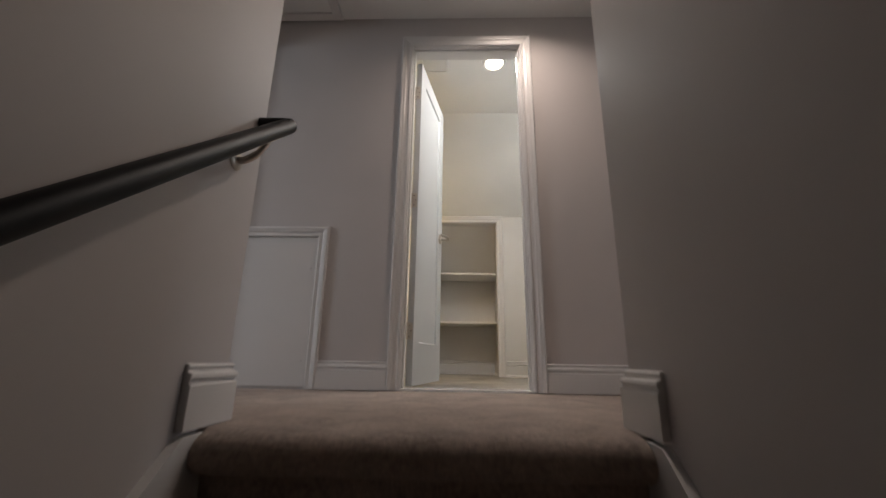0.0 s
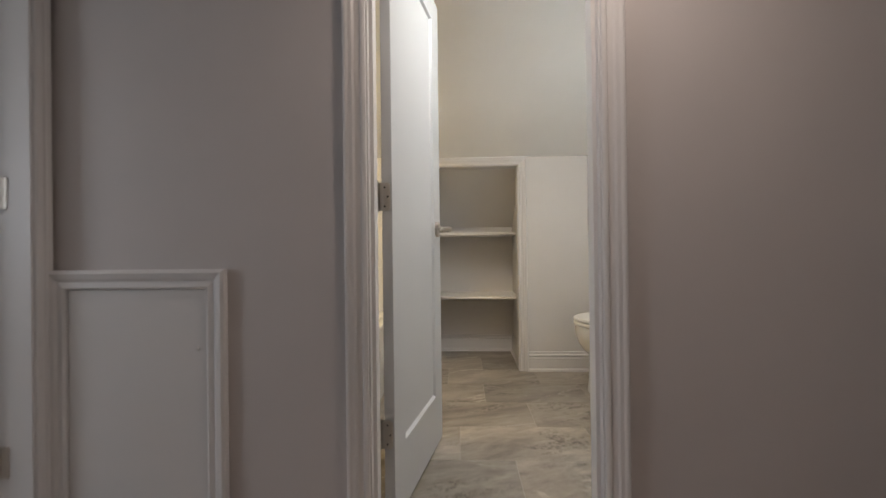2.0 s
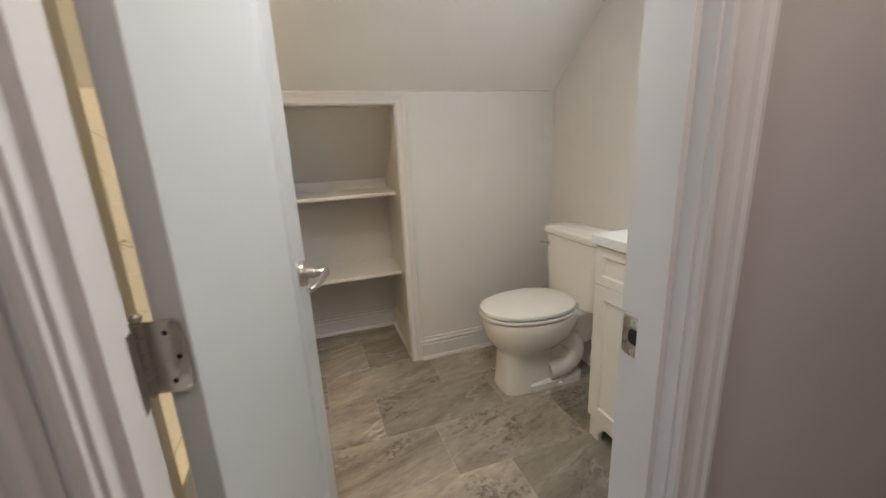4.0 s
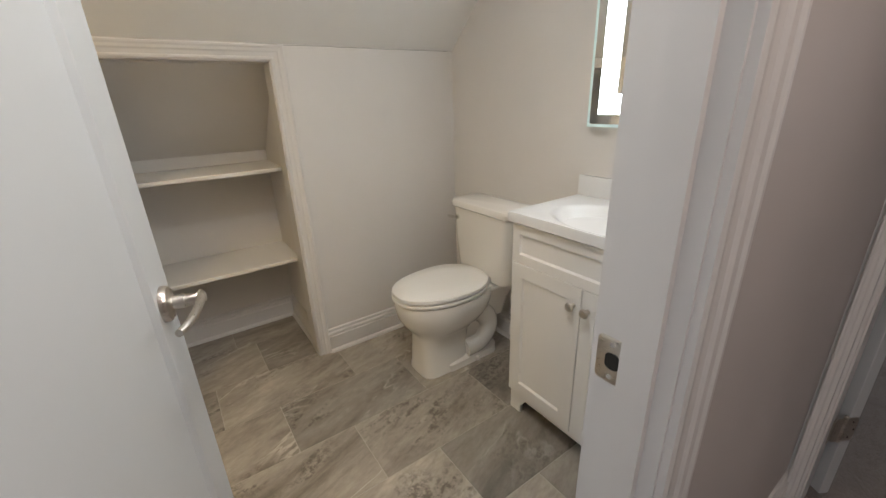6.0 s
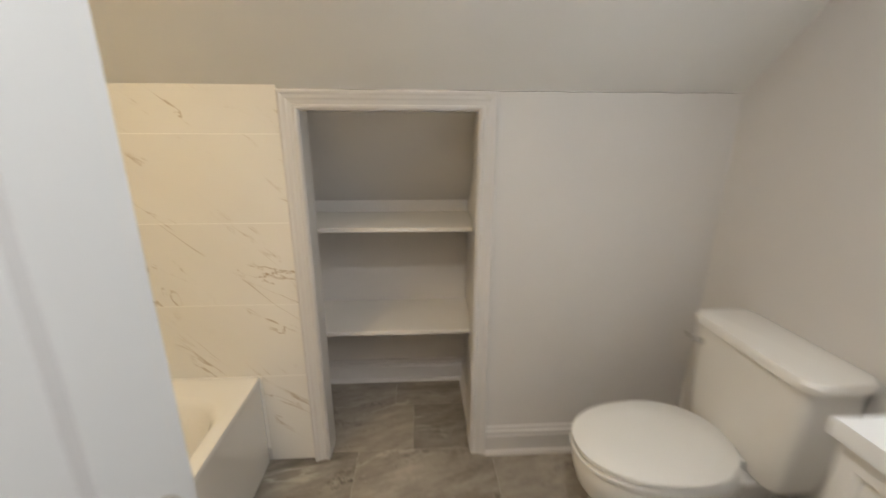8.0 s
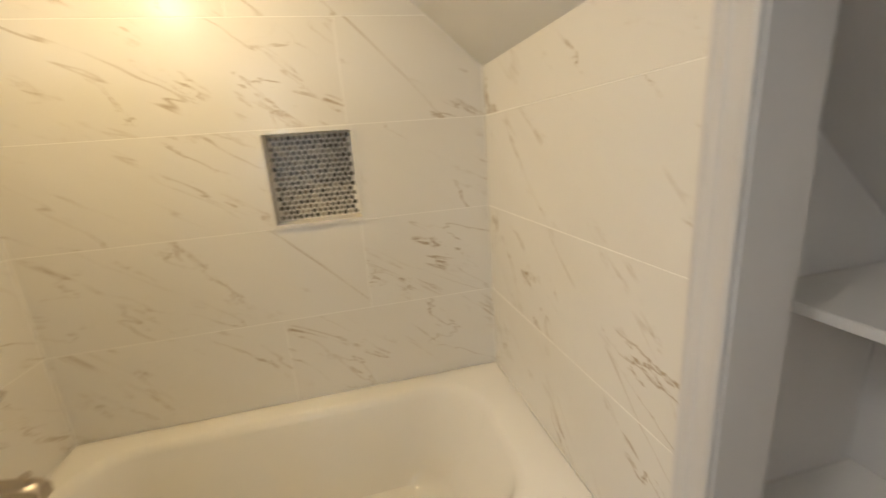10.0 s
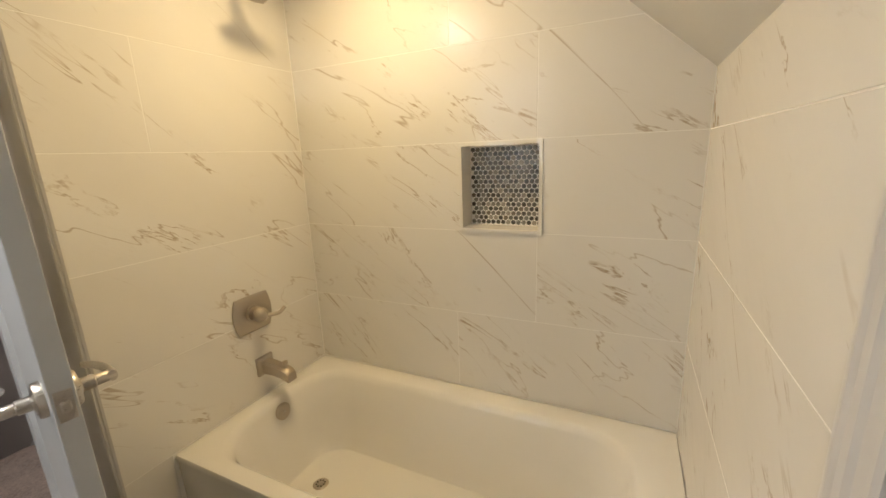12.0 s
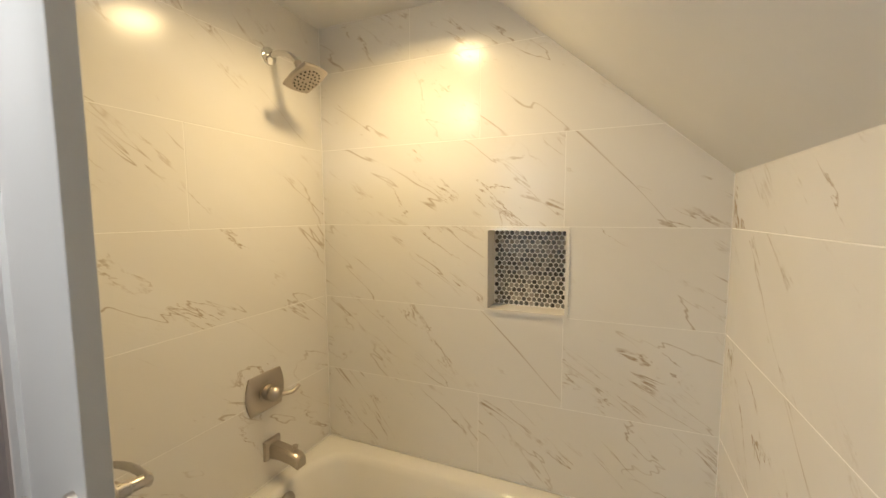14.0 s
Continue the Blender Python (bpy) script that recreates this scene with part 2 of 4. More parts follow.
# ---- mesh helpers ----
def part(name, bm, mat, parent=None, label="", smooth=False):
    me = bpy.data.meshes.new(name)
    bmesh.ops.recalc_face_normals(bm, faces=bm.faces)
    bm.to_mesh(me)
    bm.free()
    me.materials.append(mat)
    if smooth:
        for p in me.polygons:
            p.use_smooth = True
        me.set_sharp_from_angle(angle=radians(38))
    ob = new(name, me)
    if parent:
        ob.parent = parent
    if label:
        ob["label"] = label
    return ob


def thing(name, label, category, x=0, y=0, z=0, rz=0, group="", kind=""):
    e = new(name)
    e.empty_display_size = 0.05
    e.matrix_world = pose(x, y, z, 0, 0, rz)
    return tagged(e, label, category, group, kind)


def setting(ob, label, category):
    return tagged(ob, label, category, kind="structure")


def box(bm, x0, y0, z0, x1, y1, z1, bevel=0.0, seg=1):
    vs = bmesh.ops.create_cube(bm, size=1.0, matrix=Matrix.Translation(((x0 + x1) / 2, (y0 + y1) / 2, (z0 + z1) / 2)) @ Matrix.Diagonal((abs(x1 - x0), abs(y1 - y0), abs(z1 - z0), 1)))["verts"]
    if bevel:
        es = {e for v in vs for e in v.link_edges}
        bmesh.ops.bevel(bm, geom=list(es), offset=bevel, segments=seg, affect="EDGES", profile=0.6)


def block(x0, y0, z0, x1, y1, z1, bevel=0.0, seg=1):
    bm = bmesh.new()
    box(bm, x0, y0, z0, x1, y1, z1, bevel, seg)
    return bm


def loft(sections, cap=True):
    """Skin through rings of the same number of points."""
    bm = bmesh.new()
    rings = [[bm.verts.new(p) for p in s] for s in sections]
    n = len(rings[0])
    for a, b in zip(rings, rings[1:]):
        for k in range(n):
            bm.faces.new((a[k], a[(k + 1) % n], b[(k + 1) % n], b[k]))
    if cap:
        bm.faces.new(rings[0][::-1])
        bm.faces.new(rings[-1])
    return bm


def sweep(path, profile, up, closed_profile=True):
    """Sweep a profile [(u, v)] along a polyline with mitred corners: v along up, u to the right of the way (way x up)."""
    bm = bmesh.new()
    pts = [Vector(p) for p in path]
    up = Vector(up).normalized()
    rings = []
    for i, p in enumerate(pts):
        d0 = (p - pts[i - 1]).normalized() if i else (pts[1] - p).normalized()
        d1 = (pts[i + 1] - p).normalized() if i + 1 < len(pts) else d0
        s0, s1 = d0.cross(up), d1.cross(up)
        s = (s0 + s1).normalized()
        s = s / max(0.2, s.dot(s0))
        rings.append([bm.verts.new(p + s * u + up * v) for u, v in profile])
    n = len(profile)
    for a, b in zip(rings, rings[1:]):
        for k in range(n if closed_profile else n - 1):
            bm.faces.new((a[k], a[(k + 1) % n], b[(k + 1) % n], b[k]))
    if closed_profile:
        bm.faces.new(rings[0][::-1])
        bm.faces.new(rings[-1])
    return bm


def tube(path, radius, sides=14, cap=True):
    """A round bar along a polyline; radius may be a list."""
    pts = [Vector(p) for p in path]
    rad = radius if isinstance(radius, (list, tuple)) else [radius] * len(pts)
    secs = []
    ref = None
    for i, p in enumerate(pts):
        d = (pts[min(i + 1, len(pts) - 1)] - pts[max(i - 1, 0)]).normalized()
        if ref is None:
            ref = Vector((0, 0, 1)) if abs(d.z) < 0.9 else Vector((1, 0, 0))
        a = (ref - d * ref.dot(d)).normalized()
        ref = a
        b = d.cross(a)
        secs.append([p + (a * math.cos(t) + b * math.sin(t)) * rad[i] for t in (2 * math.pi * k / sides for k in range(sides))])
    return loft(secs, cap)


def lathe(profile, sides=24, m=None):
    """Turn a profile [(r, z)] round z; m places it."""
    m = m or Matrix.Identity(4)
    secs = [[m @ Vector((max(r, 1e-4) * math.cos(a), max(r, 1e-4) * math.sin(a), z)) for a in (2 * math.pi * k / sides for k in range(sides))] for r, z in profile]
    return loft(secs)


def rounded(cx, cy, z, hx, hy, r, n=5):
    """A rounded rectangle ring in the plane z."""
    pts = []
    for sx, sy, a0 in ((1, 1, 0), (-1, 1, 90), (-1, -1, 180), (1, -1, 270)):
        for k in range(n + 1):
            a = radians(a0 + 90 * k / n)
            pts.append((cx + sx * (hx - r) + r * math.cos(a), cy + sy * (hy - r) + r * math.sin(a), z))
    return pts


def smooth_path(pts, n=6):
    """Catmull-Rom through the points."""
    p = [Vector(q) for q in pts]
    p = [p[0] * 2 - p[1]] + p + [p[-1] * 2 - p[-2]]
    out = []
    for i in range(1, len(p) - 2):
        for k in range(n):
            t = k / n
            out.append(0.5 * (2 * p[i] + (p[i + 1] - p[i - 1]) * t + (2 * p[i - 1] - 5 * p[i] + 4 * p[i + 1] - p[i + 2]) * t * t + (3 * p[i] - p[i - 1] - 3 * p[i + 1] + p[i + 2]) * t ** 3))
    out.append(p[-2])
    return out


# ---- plan ----
XL, XR = -0.936, 1.635          # side walls of landing and bathroom
YD0, YD1 = 2.178, 2.278        # wall with the bathroom door
YK = 3.945                     # knee wall
KNEE = 1.542
SLOPE = 0.878
YTOP = YK - (CEIL - KNEE) / SLOPE
DOOR_L, DOOR_R, DOOR_H = 0.008, 0.648, 1.995
SX0, SX1, YS = -0.294, 0.692, 1.180   # stair walls and their end
NOSE = 1.060
RISE, GOING, STEPS = 0.19, 0.235, 12


def wall(name, boxes, mat, label):
    bm = bmesh.new()
    for b in boxes:
        box(bm, *b)
    return setting(part(name, bm, mat), label, "wall")


# the wall with the bathroom door: the landing's skin and the bathroom's skin differ in paint
for nm, ya, yb, mt, lab in (("wall_landing", YD0, 2.241, WALL, "mauve-grey painted landing wall round the bathroom door"), ("wall_bathroom_south", 2.241, YD1, BATH_WALL, "light grey painted bathroom wall round the door")):
    wall(nm, [(XL, ya, 0, DOOR_L - 0.02, yb, CEIL), (DOOR_R + 0.02, ya, 0, XR, yb, CEIL), (DOOR_L - 0.02, ya, DOOR_H + 0.02, DOOR_R + 0.02, yb, CEIL)], mt, lab)
NY0, NY1, NZ0, NZ1 = 3.184, 3.482, 1.077, 1.390      # wall niche over the tub


def around(xa, xb, y0, y1, z0, z1):
    """Boxes of a wall that leave the niche free."""
    return [(xa, y0, z0, xb, NY0, z1), (xa, NY1, z0, xb, y1, z1), (xa, NY0, z0, xb, NY1, NZ0), (xa, NY0, NZ1, xb, NY1, z1)]


BD0, BD1, BDH = 1.37, 2.126, 2.003     # bedroom doors in the side walls
for nm, xa, xb, lab in (("wall_west", XL - 0.1, XL, "grey painted side wall with a bedroom doorway"), ("wall_east", XR, XR + 0.1, "grey painted side wall with a bedroom doorway")):
    north = [(xa, BD1 + 0.02, 0, xb, 4.5, CEIL + 0.3)] if nm == "wall_east" else around(xa, xb, BD1 + 0.02, 4.5, 0, CEIL + 0.3)
    wall(nm, north + [(xa, YS - 0.12, 0, xb, BD0 - 0.02, CEIL), (xa, BD0 - 0.02, BDH + 0.02, xb, BD1 + 0.02, CEIL)], BATH_WALL if nm == "wall_east" else WALL, lab)
wall("wall_stair_west", [(SX0 - 0.12, -3.2, -3.0, SX0, YS, CEIL), (XL - 0.1, YS - 0.12, 0, SX0 - 0.12, YS, CEIL)], WALL, "grey painted wall beside the stairs with a handrail")
wall("wall_stair_east", [(SX1, -3.2, -3.0, SX1 + 0.12, YS, CEIL), (SX1 + 0.12, YS - 0.12, 0, XR + 0.1, YS, CEIL)], WALL, "grey painted wall beside the stairs")
wall("wall_stair_south", [(SX0 - 0.12, -3.32, -3.0, SX1 + 0.12, -3.2, CEIL)], WALL, "grey painted wall at the foot of the stairs")
NX0, NX1, NH = 0.036, 0.691, 1.487    # nook opening
NW, NE = -0.100, 0.712           # its side walls behind the opening
NB = 4.52                              # its back
wall("wall_knee", [(XL, YK, 0, NX0, YK + 0.1, KNEE + 0.02), (NX1, YK, 0, XR, YK + 0.1, KNEE + 0.02), (NX0, YK, NH, NX1, YK + 0.1, KNEE + 0.02)], BATH_WALL, "light grey painted knee wall under the sloped ceiling")
for nm, b in (("wall_nook_west", (NW - 0.09, YK + 0.1, 0, NW, NB + 0.08, 1.6)), ("wall_nook_east", (NE, YK + 0.1, 0, NE + 0.09, NB + 0.08, 1.6)), ("wall_nook_north", (NW, NB, 0, NE, NB + 0.08, 1.6))):
    wall(nm, [b], BATH_WALL, "grey painted wall inside the storage nook")

# ceilings
bm = bmesh.new()
box(bm, XL - 0.1, -3.3, CEIL, XR + 0.1, YTOP, CEIL + 0.1)
setting(part("ceiling", bm, CEILING), "flat white painted ceiling", "ceiling")


def slope_slab(name, x0, x1, ya, za, yb, zb, mat, label):
    bm = bmesh.new()
    n = Vector((0, zb - za, ya - yb)).normalized() * 0.08
    if n.z < 0:
        n = -n
    secs = [[(x, ya, za), (x, yb, zb), (x, yb + n.y, zb + n.z), (x, ya + n.y, za + n.z)] for x in (x0, x1)]
    bm.free()
    return setting(part(name, loft(secs), mat), label, "ceiling")


slope_slab("ceiling_slope", XL, XR, YK + 0.02, KNEE - 0.02 * SLOPE, YTOP - 0.001, CEIL, CEILING, "sloped white painted bathroom ceiling under the roof")
slope_slab("ceiling_nook", NW, NE, NB + 0.005, 1.060, YK + 0.1, 1.475, BATH_WALL, "sloped grey underside of the roof in the storage nook")

# bedrooms on both sides
for side, xa, xb, nm in ((-1, -4.5, XL - 0.1, "west"), (1, XR + 0.1, 5.5, "east")):
    lo, hi = min(xa, xb), max(xa, xb)
    setting(part("floor_bedroom_" + nm, block(lo, -0.6, -0.1, hi, 4.4, 0.0), CARPET_SHADED if side > 0 else CARPET_LIT), "grey-brown carpeted bedroom floor", "floor")
    setting(part("ceiling_bedroom_" + nm, block(lo, -0.6, CEIL, hi, 3.06, CEIL + 0.1), CEILING), "white bedroom ceiling", "ceiling")
    slope_slab("ceiling_bedroom_slope_" + nm, lo, hi, 4.30, 1.145, 3.06, CEIL, CEILING, "sloped white bedroom ceiling")
    wall("wall_bedroom_knee_" + nm, [(lo, 4.28, 0, hi, 4.4, 1.2)], BATH_WALL, "low grey bedroom wall under the roof slope")
    wall("wall_bedroom_south_" + nm, [(lo, -0.72, 0, hi, -0.6, CEIL)], BATH_WALL, "grey bedroom wall")
    end = xa if side < 0 else xb
    wy0, wy1, wz0, wz1 = (0.05, 1.05, 0.85, 1.95) if side < 0 else (1.55, 2.52, 0.62, 1.95)
    e0, e1 = (end - 0.12, end) if side < 0 else (end, end + 0.12)
    wall("wall_bedroom_end_" + nm, [(e0, -0.72, 0, e1, wy0, CEIL), (e0, wy1, 0, e1, 4.4, CEIL), (e0, wy0, 0, e1, wy1, wz0), (e0, wy0, wz1, e1, wy1, CEIL)], BATH_WALL, "grey bedroom gable wall with a window")
    prof = [(0, 0), (0.016, 0), (0.016, 0.09), (0.012, 0.105), (0.009, 0.125), (0, 0.13)]
    setting(part("baseboard", sweep([(lo, 4.28, 0), (hi, 4.28, 0)], prof, (0, 0, 1)), TRIM), "white bedroom baseboard", "baseboard")
    setting(part("baseboard", sweep([(end, -0.6, 0), (end, 4.28, 0)][::(1 if side < 0 else -1)], prof, (0, 0, 1)), TRIM), "white bedroom baseboard", "baseboard")
    win = thing("window_1" if side < 0 else "window_2", "white framed bedroom window bright with daylight", "window", end, (wy0 + wy1) / 2, wz0, kind="structure")
    hw, hh = (wy1 - wy0) / 2, wz1 - wz0
    fb = bmesh.new()
    for b in ((-0.06, -hw, 0, 0.02, -hw + 0.05, hh), (-0.06, hw - 0.05, 0, 0.02, hw, hh), (-0.06, -hw + 0.05, hh - 0.05, 0.02, hw - 0.05, hh), (-0.06, -hw + 0.05, 0, 0.02, hw - 0.05, 0.05), (-0.05, -hw + 0.05, hh / 2 - 0.02, 0.0, hw - 0.05, hh / 2 + 0.02)):
        box(fb, *b)
    part("window_frame", fb, TRIM, win)
    part("window_sill", block(-0.08, -hw - 0.06, -0.035, 0.09, hw + 0.06, -0.002, 0.004), TRIM, win)
    for k in (0, 1):
        p = part("pane", block(-0.04, -hw + 0.05, 0.05 + k * (hh / 2 - 0.03), -0.035, hw - 0.05, hh / 2 - 0.02 + k * (hh / 2 - 0.03)), GLASS, win)
        p.visible_shadow = False

# floors
setting(part("floor_landing", block(XL - 0.1, NOSE + 0.032, -0.1, XR + 0.1, YD0 + 0.02, 0.0), CARPET), "beige carpeted landing floor", "floor")
setting(part("floor_bathroom_base", block(XL, YD0 + 0.02, -0.1, XR, NB, -0.008), FLOOR_GROUT), "grout bed under the bathroom floor tiles", "floor")

# stairs: a carpeted flight, each step with a full rounded nosing that overhangs its riser
stairs = thing("stairs", "beige carpeted flight of stairs with thick rounded nosings", "stairs")
NR = 0.042                     # radius of the carpeted nosing
for k in range(STEPS):
    y, z = NOSE - k * GOING, -k * RISE
    back = y + (GOING if k else 0.03)
    prof = [(back + 0.02, z - 0.001 * (k == 0)), (y + 0.03, z - 0.0006)]
    prof += [(y + 0.012 - NR * math.sin(radians(a)), z - NR + NR * math.cos(radians(a)) - 0.0006) for a in range(10, 181, 17)]
    prof += [(y + 0.022, z - 2 * NR - 0.002), (y + 0.026, z - RISE), (back + 0.02, z - RISE)]
    xs = [SX0 + 0.024 + (SX1 - SX0 - 0.048) * i / 24 for i in range(25)]
    rng_s = random.Random(20 + k)
    secs = []
    for i, x in enumerate(xs):
        sag = rng_s.uniform(-0.0022, 0.0022)
        end = 0.006 if i in (0, 24) else 0.0
        secs.append([(x, yy + (sag + end if j > 1 else 0), zz - (end if 1 < j < 9 else 0)) for j, (yy, zz) in enumerate(prof)])
    bm = loft(secs)
    bmesh.ops.triangulate(bm, faces=[f for f in bm.faces if len(f.verts) > 4])
    part("step", bm, CARPET, stairs, smooth=True)
fy = NOSE - STEPS * GOING
setting(part("floor_stair_foot", block(SX0, -3.2, -STEPS * RISE - 0.1, SX1, fy + GOING + 0.02, -STEPS * RISE), CARPET), "beige carpeted floor at the foot of the stairs", "floor")
pitch = RISE / GOING
for x0, x1 in ((SX0, SX0 + 0.022), (SX1 - 0.022, SX1)):
    top = lambda y: -0.006 + (y - (NOSE - 0.045)) * pitch
    sk = loft([[(x, NOSE + 0.03, -0.006), (x, NOSE + 0.03, -0.34), (x, fy, top(fy) - 0.42), (x, fy, top(fy)), (x, NOSE - 0.045, -0.006)] for x in (x0, x1)])
    setting(part("trim", sk, TRIM), "white painted skirting board along the stairs", "stair skirt")

# baseboards: flat board, two beads and a shoe
BASE = [(0, 0.004), (0.018, 0.004), (0.018, 0.092), (0.0135, 0.097), (0.0135, 0.103), (0.0185, 0.108), (0.017, 0.115), (0.009, 0.120), (0.0075, 0.126), (0.0105, 0.131), (0.007, 0.136), (0, 0.1375)]


def baseboard(path, label="white painted baseboard with a moulded top", shoe=False):
    setting(part("baseboard", sweep(path, BASE, (0, 0, 1)), TRIM), label, "baseboard")
    if shoe:
        setting(part("trim", sweep(path, [(0.018, 0.0), (0.032, 0.0), (0.030, 0.010), (0.024, 0.017), (0.018, 0.019)], (0, 0, 1)), TRIM), "white shoe moulding at the floor", "moulding")


# casings: stepped profile, u outward from the opening, v off the wall
CASING = [(0, 0), (0, 0.012), (0.006, 0.015), (0.012, 0.015), (0.016, 0.011), (0.030, 0.014), (0.036, 0.018), (0.046, 0.019), (0.052, 0.022), (0.058, 0.022), (0.062, 0.018), (0.062, 0)]


def casing(path, normal, label, profile=CASING):
    return setting(part("trim", sweep(path, profile, normal), TRIM), label, "door casing")


r = 0.005
# bathroom door, landing side (normal -y) and bathroom side (+y)
casing([(DOOR_R + r, YD0, 0.004), (DOOR_R + r, YD0, DOOR_H + r), (DOOR_L - r, YD0, DOOR_H + r), (DOOR_L - r, YD0, 0.004)], (0, -1, 0), "white moulded door casing on the landing")
casing([(DOOR_R + r, YD1, 0.004), (DOOR_R + r, YD1, DOOR_H + r), (DOOR_L - r, YD1, DOOR_H + r), (DOOR_L - r, YD1, 0.004)][::-1], (0, 1, 0), "white moulded door casing in the bathroom")


def jambs(path_boxes, label):
    bm = bmesh.new()
    for b in path_boxes:
        box(bm, *b)
    return setting(part("trim", bm, TRIM), label, "door jamb")


jambs([(DOOR_L - 0.02, YD0 - 0.002, 0.012, DOOR_L, YD1 + 0.002, DOOR_H), (DOOR_R, YD0 - 0.002, 0.012, DOOR_R + 0.02, YD1 + 0.002, DOOR_H), (DOOR_L - 0.02, YD0 - 0.002, DOOR_H, DOOR_R + 0.02, YD1 + 0.002, DOOR_H + 0.02),
       (DOOR_L, 2.198, 0.012, DOOR_L + 0.011, 2.241, DOOR_H - 0.011), (DOOR_R - 0.011, 2.198, 0.012, DOOR_R, 2.241, DOOR_H - 0.011), (DOOR_L, 2.198, DOOR_H - 0.011, DOOR_R, 2.241, DOOR_H)], "white door jamb with stops")
setting(part("threshold", block(DOOR_L - 0.012, YD0 - 0.004, -0.02, DOOR_R + 0.012, YD1 + 0.01, 0.012, 0.004, 2), SILL_MARBLE), "white marble threshold in the bathroom doorway", "threshold")
# bedroom doorways
for sx, xf, xb in ((1, XL, XL - 0.1), (-1, XR, XR + 0.1)):
    fr = [(xf, BD0 - r, 0.004), (xf, BD0 - r, BDH + r), (xf, BD1 + r, BDH + r), (xf, BD1 + r, 0.004)]
    casing(fr[::-1] if sx > 0 else fr, (sx, 0, 0), "white moulded casing of a bedroom doorway", [(u * 0.62, v) for u, v in CASING])
    bk = [(xb, p[1], p[2]) for p in fr]
    casing(bk if sx > 0 else bk[::-1], (-sx, 0, 0), "white moulded casing of a bedroom doorway", [(u * 0.62, v) for u, v in CASING])
    x0, x1 = min(xf, xb) - 0.002, max(xf, xb) + 0.002
    jambs([(x0, BD0 - 0.02, 0.004, x1, BD0, BDH), (x0, BD1, 0.004, x1, BD1 + 0.02, BDH), (x0, BD0 - 0.02, BDH, x1, BD1 + 0.02, BDH + 0.02)], "white jamb of a bedroom doorway")

# baseboards of landing and stairs' head
HX0, HX1, HZ = -0.932, -0.404, 0.826
baseboard([(HX1, YD0, 0), (DOOR_L - 0.068, YD0, 0)])
baseboard([(DOOR_R + 0.068, YD0, 0), (XR, YD0, 0)])
baseboard([(SX0, NOSE - 0.045, 0), (SX0, YS, 0), (XL, YS, 0)])
baseboard([(SX1, NOSE - 0.045, 0), (SX1, YS, 0), (XR, YS, 0)][::-1])
# bathroom baseboards
baseboard([(NX1 + 0.050, YK, 0), (XR, YK, 0), (XR, 3.05, 0)], shoe=True)
baseboard([(NW, YK + 0.101, 0), (NW, NB, 0), (NE, NB, 0), (NE, YK + 0.101, 0)], "white baseboard inside the storage nook", shoe=True)
baseboard([(XR, YD1, 0), (DOOR_R + 0.068, YD1, 0)], shoe=True)

# nook casing and lining
casing([(NX0 + 0.012, YK, 0.0), (NX0 + 0.012, YK, NH - 0.012), (NX1 - 0.012, YK, NH - 0.012), (NX1 - 0.012, YK, 0.0)][::-1], (0, -1, 0), "white moulded casing round the storage nook")
jambs([(NX0, YK - 0.002, 0.0, NX0 + 0.016, YK + 0.1, NH - 0.016), (NX1 - 0.016, YK - 0.002, 0.0, NX1, YK + 0.1, NH - 0.016), (NX0, YK - 0.002, NH - 0.016, NX1, YK + 0.1, NH)], "white lining of the storage nook's opening")
for z in (0.491, 0.985):
    tagged(part("shelf", block(NW + 0.001, 4.150, z, NE - 0.001, NB - 0.001, z + 0.02, 0.002), SHELF), "off-white painted wooden shelf in the storage nook", "shelf", group="shelves in the nook")


# ---- doors ----
def lever_handle(parent, x, y, z, out, way):
    """Rosette, stepped neck and a tapering lever; out is +1 or -1 along the door's normal, way the lever's direction along the door."""
    face = pose(x, y, z) @ pose(0, 0, 0, -90 * out)
    h = part("lever_handle", lathe([(0.001, 0.0), (0.0335, 0.0), (0.0335, 0.007), (0.031, 0.0115), (0.016, 0.0135), (0.0135, 0.016), (0.0135, 0.034), (0.011, 0.036), (0.0105, 0.066), (0.009, 0.068), (0.001, 0.0685)], 30, face), NICKEL, parent, "satin nickel lever handle", smooth=True)
    pts = smooth_path([(x - way * 0.010, y + out * 0.060, z + 0.001), (x + way * 0.02, y + out * 0.0615, z + 0.001), (x + way * 0.06, y + out * 0.059, z - 0.001), (x + way * 0.095, y + out * 0.051, z - 0.004), (x + way * 0.118, y + out * 0.041, z - 0.006)], 5)
    n = len(pts)
    secs = []
    for k, p in enumerate(pts):
        f = k / (n - 1)
        a, b = 0.0115 - 0.0045 * f, 0.0075 - 0.002 * f        # upright and through the lever
        secs.append([Vector(p) + Vector((0, b * math.cos(q), a * math.sin(q))) for q in (2 * math.pi * j / 14 for j in range(14))])
    part("lever", loft(secs), NICKEL, h, smooth=True)
    part("set_screw", lathe([(0.0001, 0), (0.0028, 0), (0.0028, 0.0006), (0.0001, 0.0006)], 8, pose(x, y, z) @ pose(0, out * 0.0118, -0.025) @ pose(0, 0, 0, -90 * out)), DARK, h)


